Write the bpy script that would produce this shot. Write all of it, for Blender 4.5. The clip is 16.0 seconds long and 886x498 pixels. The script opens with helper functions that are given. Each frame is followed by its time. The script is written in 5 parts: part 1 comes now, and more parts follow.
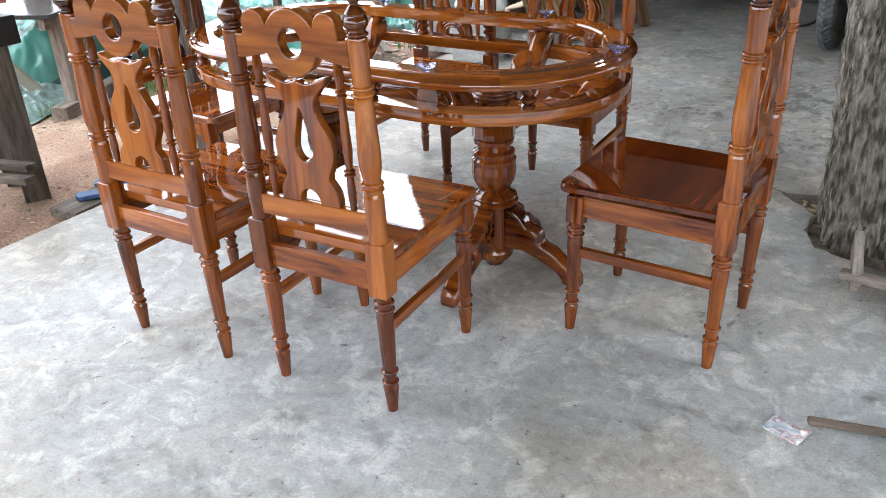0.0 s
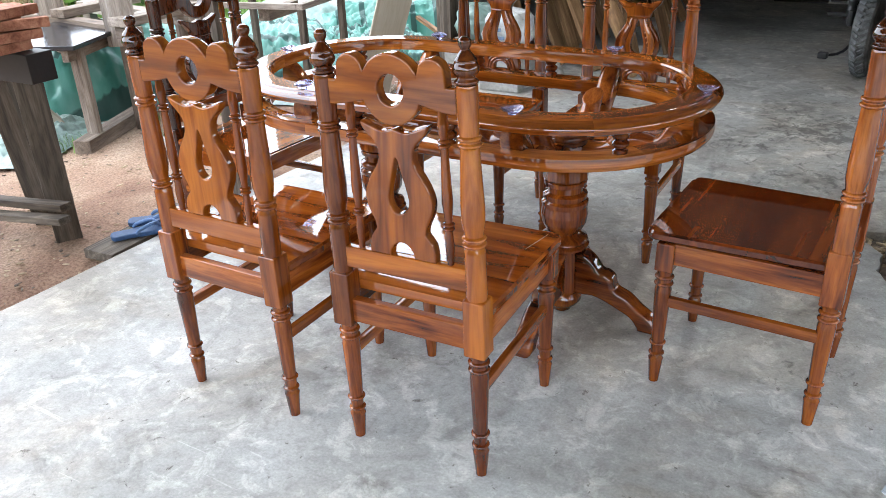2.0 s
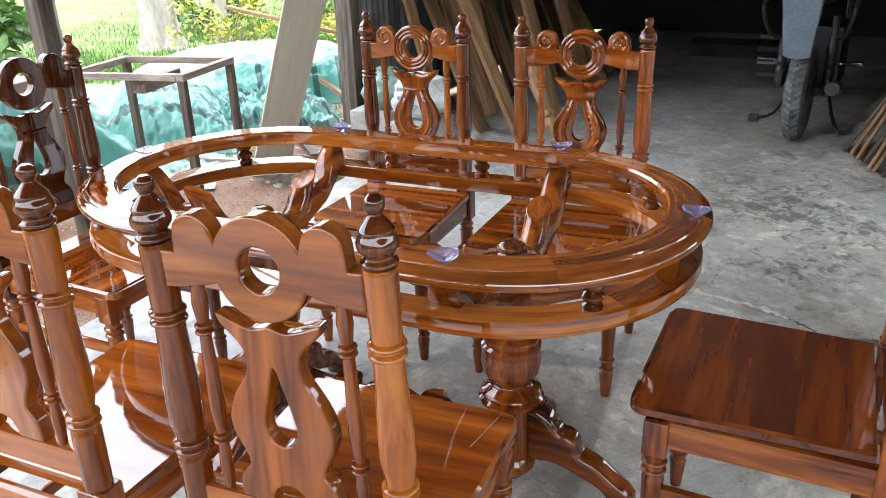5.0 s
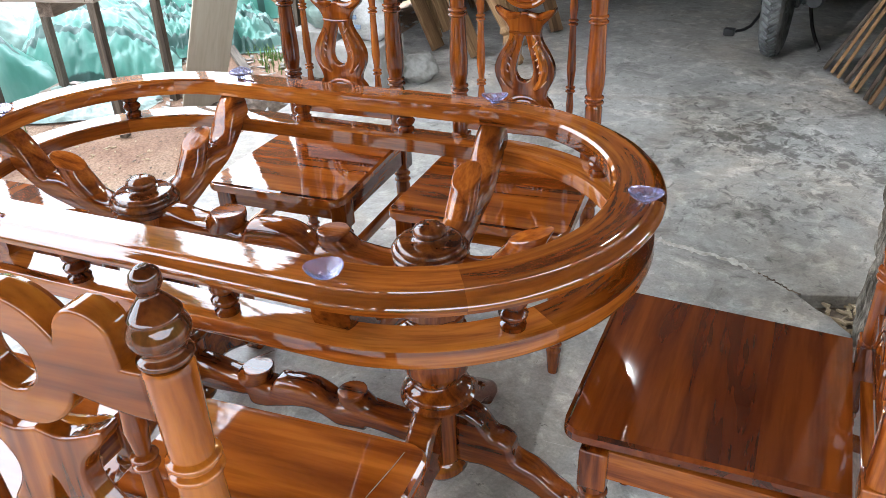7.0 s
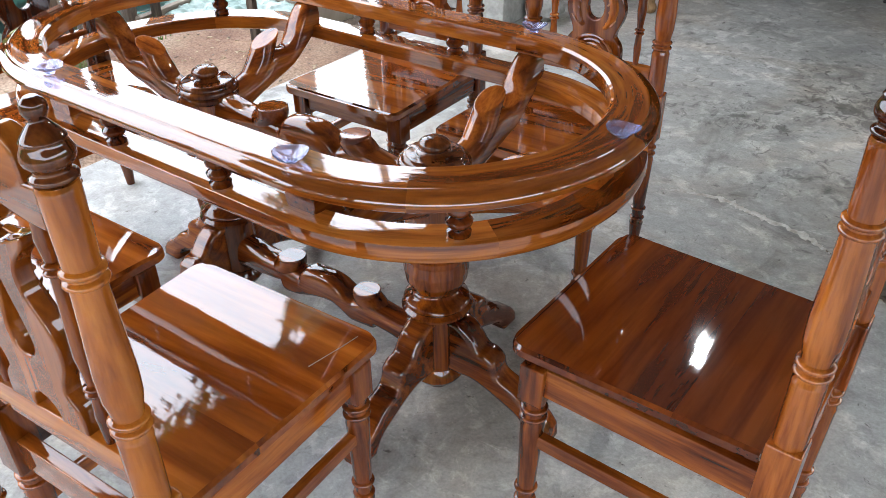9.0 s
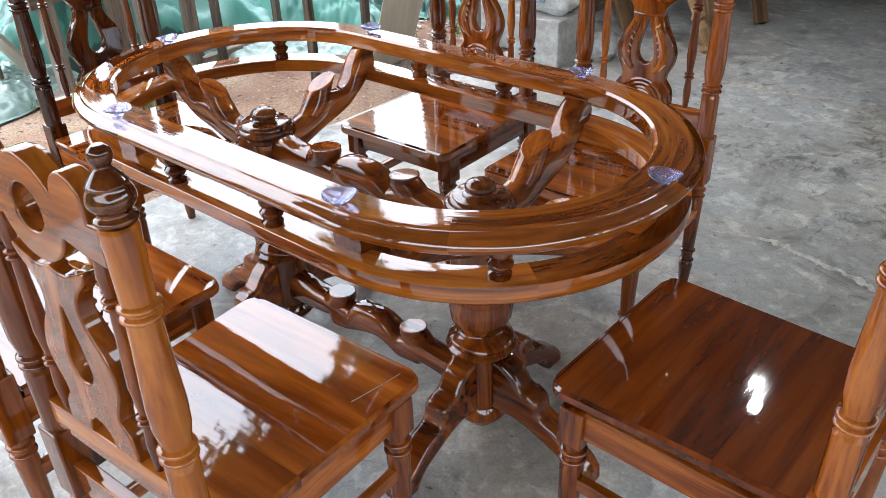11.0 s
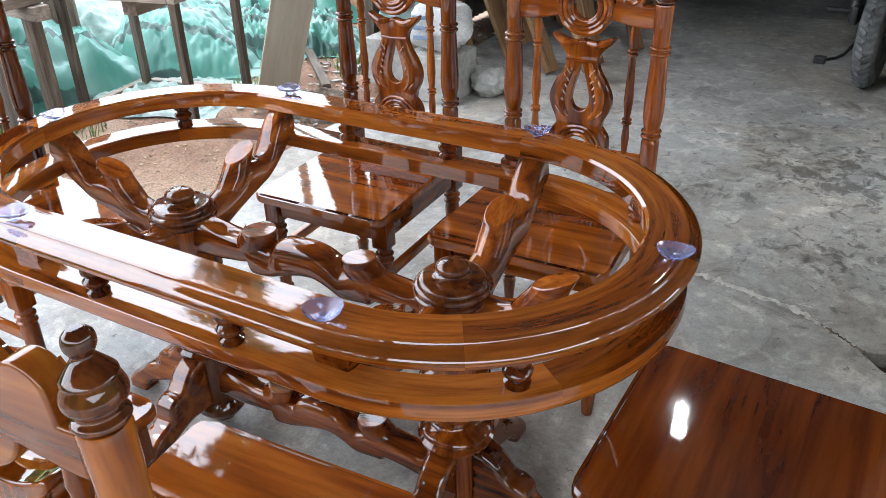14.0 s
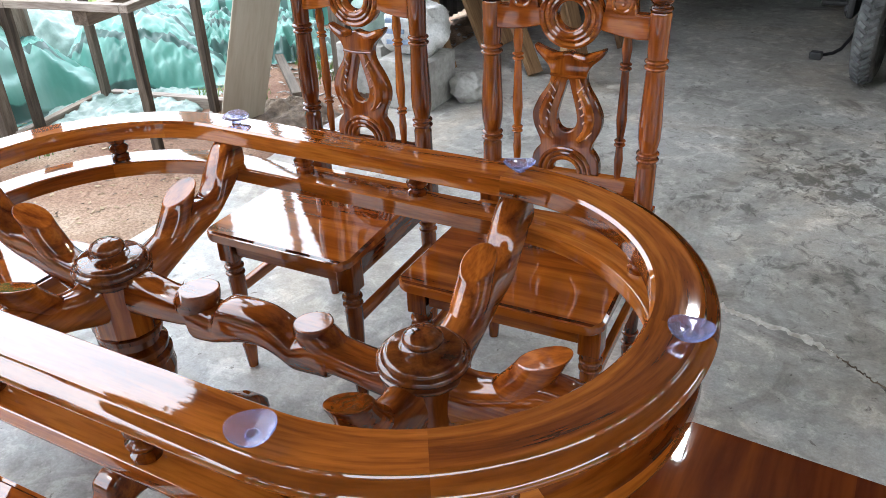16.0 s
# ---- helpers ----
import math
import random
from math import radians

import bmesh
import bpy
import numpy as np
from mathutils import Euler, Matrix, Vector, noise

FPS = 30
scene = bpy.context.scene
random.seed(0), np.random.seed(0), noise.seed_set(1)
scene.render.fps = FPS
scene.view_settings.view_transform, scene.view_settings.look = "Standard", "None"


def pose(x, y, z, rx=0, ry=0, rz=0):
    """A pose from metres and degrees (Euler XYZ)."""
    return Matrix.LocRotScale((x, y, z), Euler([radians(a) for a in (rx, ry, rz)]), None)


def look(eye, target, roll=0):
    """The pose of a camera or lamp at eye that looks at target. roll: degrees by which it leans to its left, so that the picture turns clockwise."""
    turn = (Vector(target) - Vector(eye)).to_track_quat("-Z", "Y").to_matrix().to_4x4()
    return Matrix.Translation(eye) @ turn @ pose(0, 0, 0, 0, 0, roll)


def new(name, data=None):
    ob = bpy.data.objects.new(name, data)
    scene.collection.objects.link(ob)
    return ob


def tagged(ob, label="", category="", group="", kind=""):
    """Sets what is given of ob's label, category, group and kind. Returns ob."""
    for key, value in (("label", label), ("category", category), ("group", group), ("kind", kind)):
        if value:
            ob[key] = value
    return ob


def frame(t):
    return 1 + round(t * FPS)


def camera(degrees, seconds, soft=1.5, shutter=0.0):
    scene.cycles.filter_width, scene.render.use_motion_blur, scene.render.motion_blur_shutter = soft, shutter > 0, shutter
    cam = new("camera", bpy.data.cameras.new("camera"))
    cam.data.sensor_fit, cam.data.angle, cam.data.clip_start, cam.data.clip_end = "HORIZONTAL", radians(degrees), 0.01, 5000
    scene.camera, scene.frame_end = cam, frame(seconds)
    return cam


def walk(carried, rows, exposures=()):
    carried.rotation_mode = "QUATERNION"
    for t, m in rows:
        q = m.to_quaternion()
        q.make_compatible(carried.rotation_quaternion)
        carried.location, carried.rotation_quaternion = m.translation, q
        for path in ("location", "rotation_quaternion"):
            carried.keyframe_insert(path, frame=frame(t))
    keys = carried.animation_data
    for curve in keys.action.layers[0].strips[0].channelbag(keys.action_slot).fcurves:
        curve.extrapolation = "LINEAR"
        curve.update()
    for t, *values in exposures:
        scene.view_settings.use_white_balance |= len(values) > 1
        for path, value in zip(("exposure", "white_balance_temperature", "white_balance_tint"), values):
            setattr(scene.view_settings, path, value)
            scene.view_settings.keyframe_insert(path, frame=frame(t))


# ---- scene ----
cam = camera(58.4, 16.0, 0.6)
PATH = [
    (0, (1.49, -2.114, 1.31), (0.532, -0.619, 0.389), -2.5),
    (0.5, (1.477, -2.115, 1.311), (0.522, -0.616, 0.394), -2.3),
    (1, (1.418, -2.132, 1.324), (0.457, -0.625, 0.426), -2.3),
    (1.5, (1.281, -2.154, 1.337), (0.321, -0.634, 0.459), -2.4),
    (2, (1.208, -2.122, 1.337), (0.262, -0.593, 0.462), -2.4),
    (2.5, (1.17, -2.002, 1.339), (0.216, -0.459, 0.496), -2.0),
    (3, (1.173, -1.903, 1.34), (0.186, -0.368, 0.521), -2.3),
    (3.5, (1.091, -1.838, 1.326), (0.153, -0.259, 0.533), -2.3),
    (4, (0.964, -1.765, 1.356), (0.094, -0.149, 0.562), -2.3),
    (4.5, (0.919, -1.696, 1.347), (0.103, -0.048, 0.561), -2.3),
    (4.7, (0.912, -1.643, 1.342), (0.114, 0.017, 0.562), -2.1),
    (6.8, (0.848, -1.236, 1.377), (0.162, 0.382, 0.423), -2.7),
    (7, (0.893, -1.202, 1.359), (0.203, 0.388, 0.36), -2.4),
    (7.5, (0.946, -1.179, 1.336), (0.219, 0.342, 0.261), -2.5),
    (8, (1.037, -1.175, 1.332), (0.212, 0.282, 0.239), -2.0),
    (8.5, (1.168, -1.144, 1.333), (0.259, 0.258, 0.234), -0.6),
    (9, (1.203, -1.146, 1.337), (0.218, 0.199, 0.232), -0.6),
    (9.2, (1.211, -1.147, 1.337), (0.207, 0.183, 0.231), -0.6),
    (11.3, (1.233, -1.149, 1.37), (0.107, 0.15, 0.348), -2.0),
    (11.5, (1.232, -1.149, 1.373), (0.108, 0.154, 0.354), -2.0),
    (12, (1.236, -1.147, 1.373), (0.116, 0.168, 0.365), -2.1),
    (12.5, (1.221, -1.132, 1.368), (0.107, 0.19, 0.364), -2.2),
    (13, (1.195, -1.125, 1.375), (0.116, 0.223, 0.366), -2.1),
    (13.5, (1.053, -1.098, 1.38), (0.093, 0.346, 0.383), -1.6),
    (14, (0.953, -1.093, 1.387), (0.086, 0.416, 0.401), -1.5),
    (14.5, (0.924, -1.096, 1.39), (0.11, 0.447, 0.41), -1.2),
    (15, (0.903, -1.051, 1.383), (0.109, 0.503, 0.406), -1.3),
    (15.5, (0.885, -0.936, 1.383), (0.074, 0.606, 0.4), -1.8),
    (16, (0.858, -0.851, 1.371), (0.021, 0.664, 0.369), -2.5),
]
walk(cam, [(t, look(eye, target, roll)) for t, eye, target, roll in PATH], ((0, -0.22), (3, -0.22), (4.5, -0.10), (6, 0.0), (7, 0.08), (7.5, 0.06), (8.5, -0.11), (9, -0.16), (12.5, -0.25), (14.5, -0.22), (16, -0.17)))

# ---- world and lights ----
world = bpy.data.worlds.new("sky")
scene.world = world
world.use_nodes = True
wn = world.node_tree
sky = wn.nodes.new("ShaderNodeTexSky")
sky.sky_type = "NISHITA"
sky.sun_disc = False
sky.sun_elevation, sky.sun_rotation = radians(52), radians(250)
sky.air_density, sky.dust_density, sky.ozone_density = 1.0, 6.0, 1.0
mixsky = wn.nodes.new("ShaderNodeMix")
mixsky.data_type = "RGBA"
mixsky.inputs[0].default_value = 0.75
mixsky.inputs[7].default_value = (60.0, 66.0, 75.5, 1)
wn.links.new(sky.outputs[0], mixsky.inputs[6])
bgn = wn.nodes["Background"]
bgn.inputs[1].default_value = 0.15
wn.links.new(mixsky.outputs[2], bgn.inputs[0])

sun_data = bpy.data.lights.new("sun", "SUN")
sun_data.energy, sun_data.angle, sun_data.color = 0.8, radians(14), (1.0, 0.95, 0.87)
sun = new("sun", sun_data)
bulb_data = bpy.data.lights.new("bulb_light", "POINT")
bulb_data.energy, bulb_data.shadow_soft_size, bulb_data.color = 50, 0.02, (0.93, 0.97, 1.0)
bulb_light = new("bulb_light", bulb_data)
bulb_light.location = (0.48, 1.95, 2.05)
sun.matrix_basis = look((-6, -2.5, 9), (0, 0, 0))


# ---- materials ----
def material(name, rough=0.5, metal=0.0, coat=0.0, coat_rough=0.03, spec=0.5):
    m = bpy.data.materials.new(name)
    m.use_nodes = True
    b = m.node_tree.nodes["Principled BSDF"]
    b.inputs["Roughness"].default_value = rough
    b.inputs["Metallic"].default_value = metal
    b.inputs["Coat Weight"].default_value = coat
    b.inputs["Coat Roughness"].default_value = coat_rough
    b.inputs["Coat IOR"].default_value = 1.8
    b.inputs["Specular IOR Level"].default_value = spec
    return m, m.node_tree.nodes, m.node_tree.links, b


def ramp(n, stops):
    r = n.new("ShaderNodeValToRGB")
    while len(r.color_ramp.elements) < len(stops):
        r.color_ramp.elements.new(0.5)
    for e, (p, c) in zip(r.color_ramp.elements, stops):
        e.position, e.color = p, (*c, 1)
    return r


def bump(n, l, b, height, strength, dist):
    bp = n.new("ShaderNodeBump")
    bp.inputs["Strength"].default_value, bp.inputs["Distance"].default_value = strength, dist
    l.new(height, bp.inputs["Height"])
    l.new(bp.outputs[0], b.inputs["Normal"])


def multiply(n, l, a, c, fac=1.0):
    x = n.new("ShaderNodeMix")
    x.data_type, x.blend_type = "RGBA", "MULTIPLY"
    x.inputs[0].default_value = fac
    l.new(a, x.inputs[6])
    l.new(c, x.inputs[7])
    return x.outputs[2]


def grain_wood(name, axis="z", stops=None, rough=0.4, coat=1.0, fine=1.0, source="Object", island=False, relief=0.15, tone=(0.80, 1.12), ior=1.60, figure=1.0):
    """Wood with its grain along an axis; varnished where coat is 1."""
    m, n, l, b = material(name, rough, coat=coat, spec=0.0 if coat else 0.4)
    b.inputs["Coat IOR"].default_value = ior
    tc = n.new("ShaderNodeTexCoord")
    info = n.new("ShaderNodeObjectInfo")
    geo = n.new("ShaderNodeNewGeometry")
    rnd = geo.outputs["Random Per Island"] if island else info.outputs["Random"]
    mp = n.new("ShaderNodeMapping")
    lo = 2.2 if coat else 2.4
    sc = {"x": (lo, 26, 26), "y": (26, lo, 26), "z": (26, 26, lo)}[axis]
    mp.inputs["Scale"].default_value = [s * fine for s in sc]
    off = n.new("ShaderNodeVectorMath")
    off.operation = "SCALE"
    off.inputs[0].default_value = (37, 19, 53)
    l.new(rnd, off.inputs["Scale"])
    l.new(tc.outputs[source], mp.inputs["Vector"])
    l.new(off.outputs[0], mp.inputs["Location"])
    big = n.new("ShaderNodeTexNoise")
    big.inputs["Scale"].default_value, big.inputs["Detail"].default_value, big.inputs["Distortion"].default_value = 0.7, 5, 1.6
    l.new(mp.outputs[0], big.inputs["Vector"])
    small = n.new("ShaderNodeTexNoise")
    small.inputs["Scale"].default_value, small.inputs["Detail"].default_value = 7.0, 5
    l.new(mp.outputs[0], small.inputs["Vector"])
    r1 = ramp(n, stops or [(0.24, (0.032, 0.006, 0.002)), (0.38, (0.155, 0.032, 0.005)), (0.53, (0.285, 0.073, 0.010)), (0.74, (0.42, 0.130, 0.019))])
    l.new(big.outputs["Fac"], r1.inputs[0])
    r2 = ramp(n, [(0.34, (0.72, 0.67, 0.62)), (0.56, (1.05, 1.05, 1.05))])
    l.new(small.outputs["Fac"], r2.inputs[0])
    r3 = ramp(n, [(0.0, (tone[0], tone[0] * 0.93, tone[0] * 0.86)), (1.0, (tone[1], tone[1], tone[1]))])
    l.new(rnd, r3.inputs[0])
    c = multiply(n, l, r1.outputs[0], r2.outputs[0], 0.85 * figure)
    c = multiply(n, l, c, r3.outputs[0])
    slow = n.new("ShaderNodeTexNoise")
    slow.inputs["Scale"].default_value, slow.inputs["Detail"].default_value = 0.16, 3
    l.new(mp.outputs[0], slow.inputs["Vector"])
    r4 = ramp(n, [(0.36, (0.40, 0.32, 0.25)), (0.47, (0.88, 0.85, 0.82)), (0.58, (1.12, 1.12, 1.12))])
    l.new(slow.outputs["Fac"], r4.inputs[0])
    c = multiply(n, l, c, r4.outputs[0], 0.9 * figure)
    l.new(c, b.inputs["Base Color"])
    if relief:
        bump(n, l, b, small.outputs["Fac"], relief, 0.002)
    if coat:
        # brushed varnish: slight waves in the clear coat
        wave = n.new("ShaderNodeTexNoise")
        wave.inputs["Scale"].default_value, wave.inputs["Detail"].default_value = 2.6, 4
        l.new(mp.outputs[0], wave.inputs["Vector"])
        cb = n.new("ShaderNodeBump")
        cb.inputs["Strength"].default_value, cb.inputs["Distance"].default_value = 0.04, 0.004
        l.new(wave.outputs["Fac"], cb.inputs["Height"])
        l.new(cb.outputs[0], b.inputs["Coat Normal"])
    return m


def mottled(name, stops, scale=4.0, rough=0.8, metal=0.0, relief=0.3, dist=0.01, fine=40.0, coat=0.0, detail=8, vary=0.0, spec=0.5, stretch=None):
    """Plain stuff with variation at two scales."""
    m, n, l, b = material(name, rough, metal, coat, spec=spec)
    tc = n.new("ShaderNodeTexCoord")
    src = tc.outputs["Object"]
    if stretch:
        mp = n.new("ShaderNodeMapping")
        mp.inputs["Scale"].default_value = stretch
        l.new(src, mp.inputs["Vector"])
        src = mp.outputs[0]
    a = n.new("ShaderNodeTexNoise")
    a.inputs["Scale"].default_value, a.inputs["Detail"].default_value = scale, detail
    l.new(src, a.inputs["Vector"])
    f = n.new("ShaderNodeTexNoise")
    f.inputs["Scale"].default_value, f.inputs["Detail"].default_value = fine, 4
    l.new(src, f.inputs["Vector"])
    r = ramp(n, stops)
    l.new(a.outputs["Fac"], r.inputs[0])
    g = ramp(n, [(0.3, (0.78, 0.78, 0.78)), (0.7, (1.1, 1.1, 1.1))])
    l.new(f.outputs["Fac"], g.inputs[0])
    c = multiply(n, l, r.outputs[0], g.outputs[0])
    if vary:
        info = n.new("ShaderNodeObjectInfo")
        v = ramp(n, [(0, (1 - vary,) * 3), (1, (1 + vary,) * 3)])
        l.new(info.outputs["Random"], v.inputs[0])
        c = multiply(n, l, c, v.outputs[0])
    l.new(c, b.inputs["Base Color"])
    bump(n, l, b, f.outputs["Fac"], relief, dist)
    return m


def concrete_floor():
    m, n, l, b = material("worn_concrete", 0.5)
    tc = n.new("ShaderNodeTexCoord")

    def noise_tex(scale, detail, distort=0.0, vec=None):
        t = n.new("ShaderNodeTexNoise")
        t.inputs["Scale"].default_value, t.inputs["Detail"].default_value, t.inputs["Distortion"].default_value = scale, detail, distort
        t.inputs["Roughness"].default_value = 0.66
        l.new(vec or tc.outputs["Object"], t.inputs["Vector"])
        return t.outputs["Fac"]

    broad = ramp(n, [(0.34, (0.215, 0.207, 0.190)), (0.5, (0.335, 0.325, 0.302)), (0.64, (0.41, 0.400, 0.375))])
    l.new(noise_tex(1.1, 9, 0.4), broad.inputs[0])
    patch = ramp(n, [(0.50, (1, 1, 1)), (0.545, (1.05, 1.05, 1.05)), (0.565, (1.25, 1.25, 1.24)), (0.66, (1.45, 1.45, 1.44))])
    l.new(noise_tex(8.5, 12, 0.6), patch.inputs[0])
    dark = ramp(n, [(0.30, (0.42, 0.39, 0.37)), (0.39, (0.76, 0.75, 0.74)), (0.47, (1, 1, 1))])
    l.new(noise_tex(2.9, 12, 1.2), dark.inputs[0])
    speck = ramp(n, [(0.30, (0.35, 0.32, 0.29)), (0.355, (1, 1, 1))])
    l.new(noise_tex(24, 5, 0.5), speck.inputs[0])
    fine = ramp(n, [(0.3, (0.82, 0.82, 0.82)), (0.7, (1.12, 1.12, 1.12))])
    stain = ramp(n, [(0.38, (1.06, 0.98, 0.90)), (0.5, (1, 1, 1)), (0.62, (0.97, 1.0, 1.02))])
    l.new(noise_tex(0.9, 7, 0.8), stain.inputs[0])
    mid = ramp(n, [(0.34, (0.80, 0.79, 0.78)), (0.5, (1, 1, 1)), (0.60, (1.04, 1.04, 1.04)), (0.63, (1.24, 1.24, 1.23))])
    l.new(noise_tex(27, 9, 0.6), mid.inputs[0])
    l.new(noise_tex(130, 3), fine.inputs[0])
    c = multiply(n, l, broad.outputs[0], patch.outputs[0])
    c = multiply(n, l, c, dark.outputs[0])
    c = multiply(n, l, c, stain.outputs[0])
    c = multiply(n, l, c, speck.outputs[0])
    c = multiply(n, l, c, fine.outputs[0])
    c = multiply(n, l, c, mid.outputs[0])
    # trodden marks and stains in clusters, a few pale crumbs
    both = n.new("ShaderNodeMath")
    both.operation = "MULTIPLY_ADD"
    both.inputs[1].default_value = 0.55
    away = n.new("ShaderNodeVectorMath")
    away.operation = "DISTANCE"
    away.inputs[1].default_value = (0.75, 2.15, 0)
    l.new(tc.outputs["Object"], away.inputs[0])
    zone = n.new("ShaderNodeMapRange")
    zone.inputs["From Min"].default_value, zone.inputs["From Max"].default_value = 0.4, 2.2
    zone.inputs["To Min"].default_value, zone.inputs["To Max"].default_value = 0.08, -0.20
    l.new(away.outputs["Value"], zone.inputs["Value"])
    worn = n.new("ShaderNodeMath")
    l.new(noise_tex(1.4, 3, 0.8), worn.inputs[0])
    l.new(zone.outputs[0], worn.inputs[1])
    l.new(worn.outputs[0], both.inputs[0])
    flecks = n.new("ShaderNodeMapping")
    flecks.inputs["Scale"].default_value = (1.0, 0.75, 1.0)
    l.new(tc.outputs["Object"], flecks.inputs["Vector"])
    l.new(noise_tex(19, 9, 0.9, flecks.outputs[0]), both.inputs[2])
    mark = ramp(n, [(0.85, (1, 1, 1)), (0.89, (0.78, 0.775, 0.77)), (0.96, (0.45, 0.44, 0.43))])
    l.new(both.outputs[0], mark.inputs[0])
    c = multiply(n, l, c, mark.outputs[0])
    crumb = ramp(n, [(0.735, (1, 1, 1)), (0.76, (1.7, 1.7, 1.65))])
    l.new(noise_tex(48, 3, 0.2), crumb.inputs[0])
    c = multiply(n, l, c, crumb.outputs[0])
    # scratches and scuffs, two directions
    for rot, sx in ((0.5, 1.5), (-0.7, 1.1)):
        mp = n.new("ShaderNodeMapping")
        mp.inputs["Rotation"].default_value = (0, 0, rot)
        mp.inputs["Scale"].default_value = (sx, 26, 1)
        l.new(tc.outputs["Object"], mp.inputs["Vector"])
        s = ramp(n, [(0.69, (1, 1, 1)), (0.71, (1.30, 1.30, 1.30))])
        l.new(noise_tex(2.0, 4, 0.3, mp.outputs[0]), s.inputs[0])
        c = multiply(n, l, c, s.outputs[0])
    l.new(c, b.inputs["Base Color"])
    rr = n.new("ShaderNodeMapRange")
    rr.inputs["To Min"].default_value, rr.inputs["To Max"].default_value = 0.34, 0.62
    l.new(noise_tex(3.5, 8), rr.inputs["Value"])
    l.new(rr.outputs[0], b.inputs["Roughness"])
    bump(n, l, b, noise_tex(60, 6), 0.12, 0.004)
    return m


def ground_soil():
    m, n, l, b = material("sandy_soil", 0.95)
    tc = n.new("ShaderNodeTexCoord")

    def nz(scale, detail):
        t = n.new("ShaderNodeTexNoise")
        t.inputs["Scale"].default_value, t.inputs["Detail"].default_value = scale, detail
        l.new(tc.outputs["Object"], t.inputs["Vector"])
        return t.outputs["Fac"]

    soil = ramp(n, [(0.32, (0.13, 0.062, 0.038)), (0.46, (0.235, 0.14, 0.092)), (0.60, (0.31, 0.215, 0.15)), (0.72, (0.40, 0.315, 0.24))])
    l.new(nz(1.7, 10), soil.inputs[0])
    grit = ramp(n, [(0.36, (0.66, 0.62, 0.58)), (0.6, (1.15, 1.15, 1.15))])
    l.new(nz(95, 8), grit.inputs[0])
    green = ramp(n, [(0.4, (0.12, 0.19, 0.045)), (0.65, (0.22, 0.33, 0.08))])
    l.new(nz(3, 8), green.inputs[0])
    sep = n.new("ShaderNodeSeparateXYZ")
    l.new(tc.outputs["Object"], sep.inputs[0])
    far = n.new("ShaderNodeMath")
    far.operation = "MULTIPLY_ADD"
    far.inputs[1].default_value, far.inputs[2].default_value = -0.55, 0.0
    l.new(sep.outputs["X"], far.inputs[0])
    far2 = n.new("ShaderNodeMath")
    far2.operation = "MULTIPLY_ADD"
    far2.inputs[1].default_value = 0.5
    l.new(sep.outputs["Y"], far2.inputs[0])
    l.new(far.outputs[0], far2.inputs[2])
    edge = n.new("ShaderNodeMath")
    edge.operation = "MULTIPLY_ADD"
    edge.inputs[1].default_value = 3.0
    l.new(nz(0.8, 6), edge.inputs[0])
    l.new(far2.outputs[0], edge.inputs[2])
    k = n.new("ShaderNodeMapRange")
    k.inputs["From Min"].default_value, k.inputs["From Max"].default_value = 5.0, 5.8
    l.new(edge.outputs[0], k.inputs["Value"])
    mx = n.new("ShaderNodeMix")
    mx.data_type = "RGBA"
    l.new(k.outputs[0], mx.inputs[0])
    l.new(soil.outputs[0], mx.inputs[6])
    l.new(green.outputs[0], mx.inputs[7])
    l.new(multiply(n, l, mx.outputs[2], grit.outputs[0]), b.inputs["Base Color"])
    bump(n, l, b, nz(30, 8), 0.7, 0.02)
    return m


def striped_tarp():
    m, n, l, b = material("green_tarpaulin", 0.38)
    tc = n.new("ShaderNodeTexCoord")
    nz = n.new("ShaderNodeTexNoise")
    nz.inputs["Scale"].default_value, nz.inputs["Detail"].default_value = 3.0, 6
    l.new(tc.outputs["UV"], nz.inputs["Vector"])
    wv = n.new("ShaderNodeTexWave")
    wv.wave_type, wv.bands_direction = "BANDS", "Y"
    wv.inputs["Scale"].default_value, wv.inputs["Distortion"].default_value = 1.5, 0.4
    l.new(tc.outputs["UV"], wv.inputs["Vector"])
    base = ramp(n, [(0.36, (0.030, 0.15, 0.115)), (0.48, (0.075, 0.25, 0.20)), (0.64, (0.22, 0.39, 0.34))])
    l.new(nz.outputs["Fac"], base.inputs[0])
    st = ramp(n, [(0.84, (1, 1, 1)), (0.90, (0.22, 0.27, 0.27))])
    l.new(wv.outputs["Fac"], st.inputs[0])
    l.new(multiply(n, l, base.outputs[0], st.outputs[0]), b.inputs["Base Color"])
    bump(n, l, b, nz.outputs["Fac"], 0.4, 0.03)
    return m


def clear_plastic():
    m, n, l, b = material("violet_clear_plastic", 0.12)
    b.inputs["Base Color"].default_value = (0.66, 0.70, 1.0, 1)
    b.inputs["Transmission Weight"].default_value = 0.88
    b.inputs["IOR"].default_value = 1.2
    return m


def plain(name, colour, rough=0.5, metal=0.0, coat=0.0):
    d = tuple(c * 0.8 for c in colour)
    return mottled(name, [(0.35, d), (0.65, colour)], 9, rough, metal, 0.08, 0.002, 70, coat)


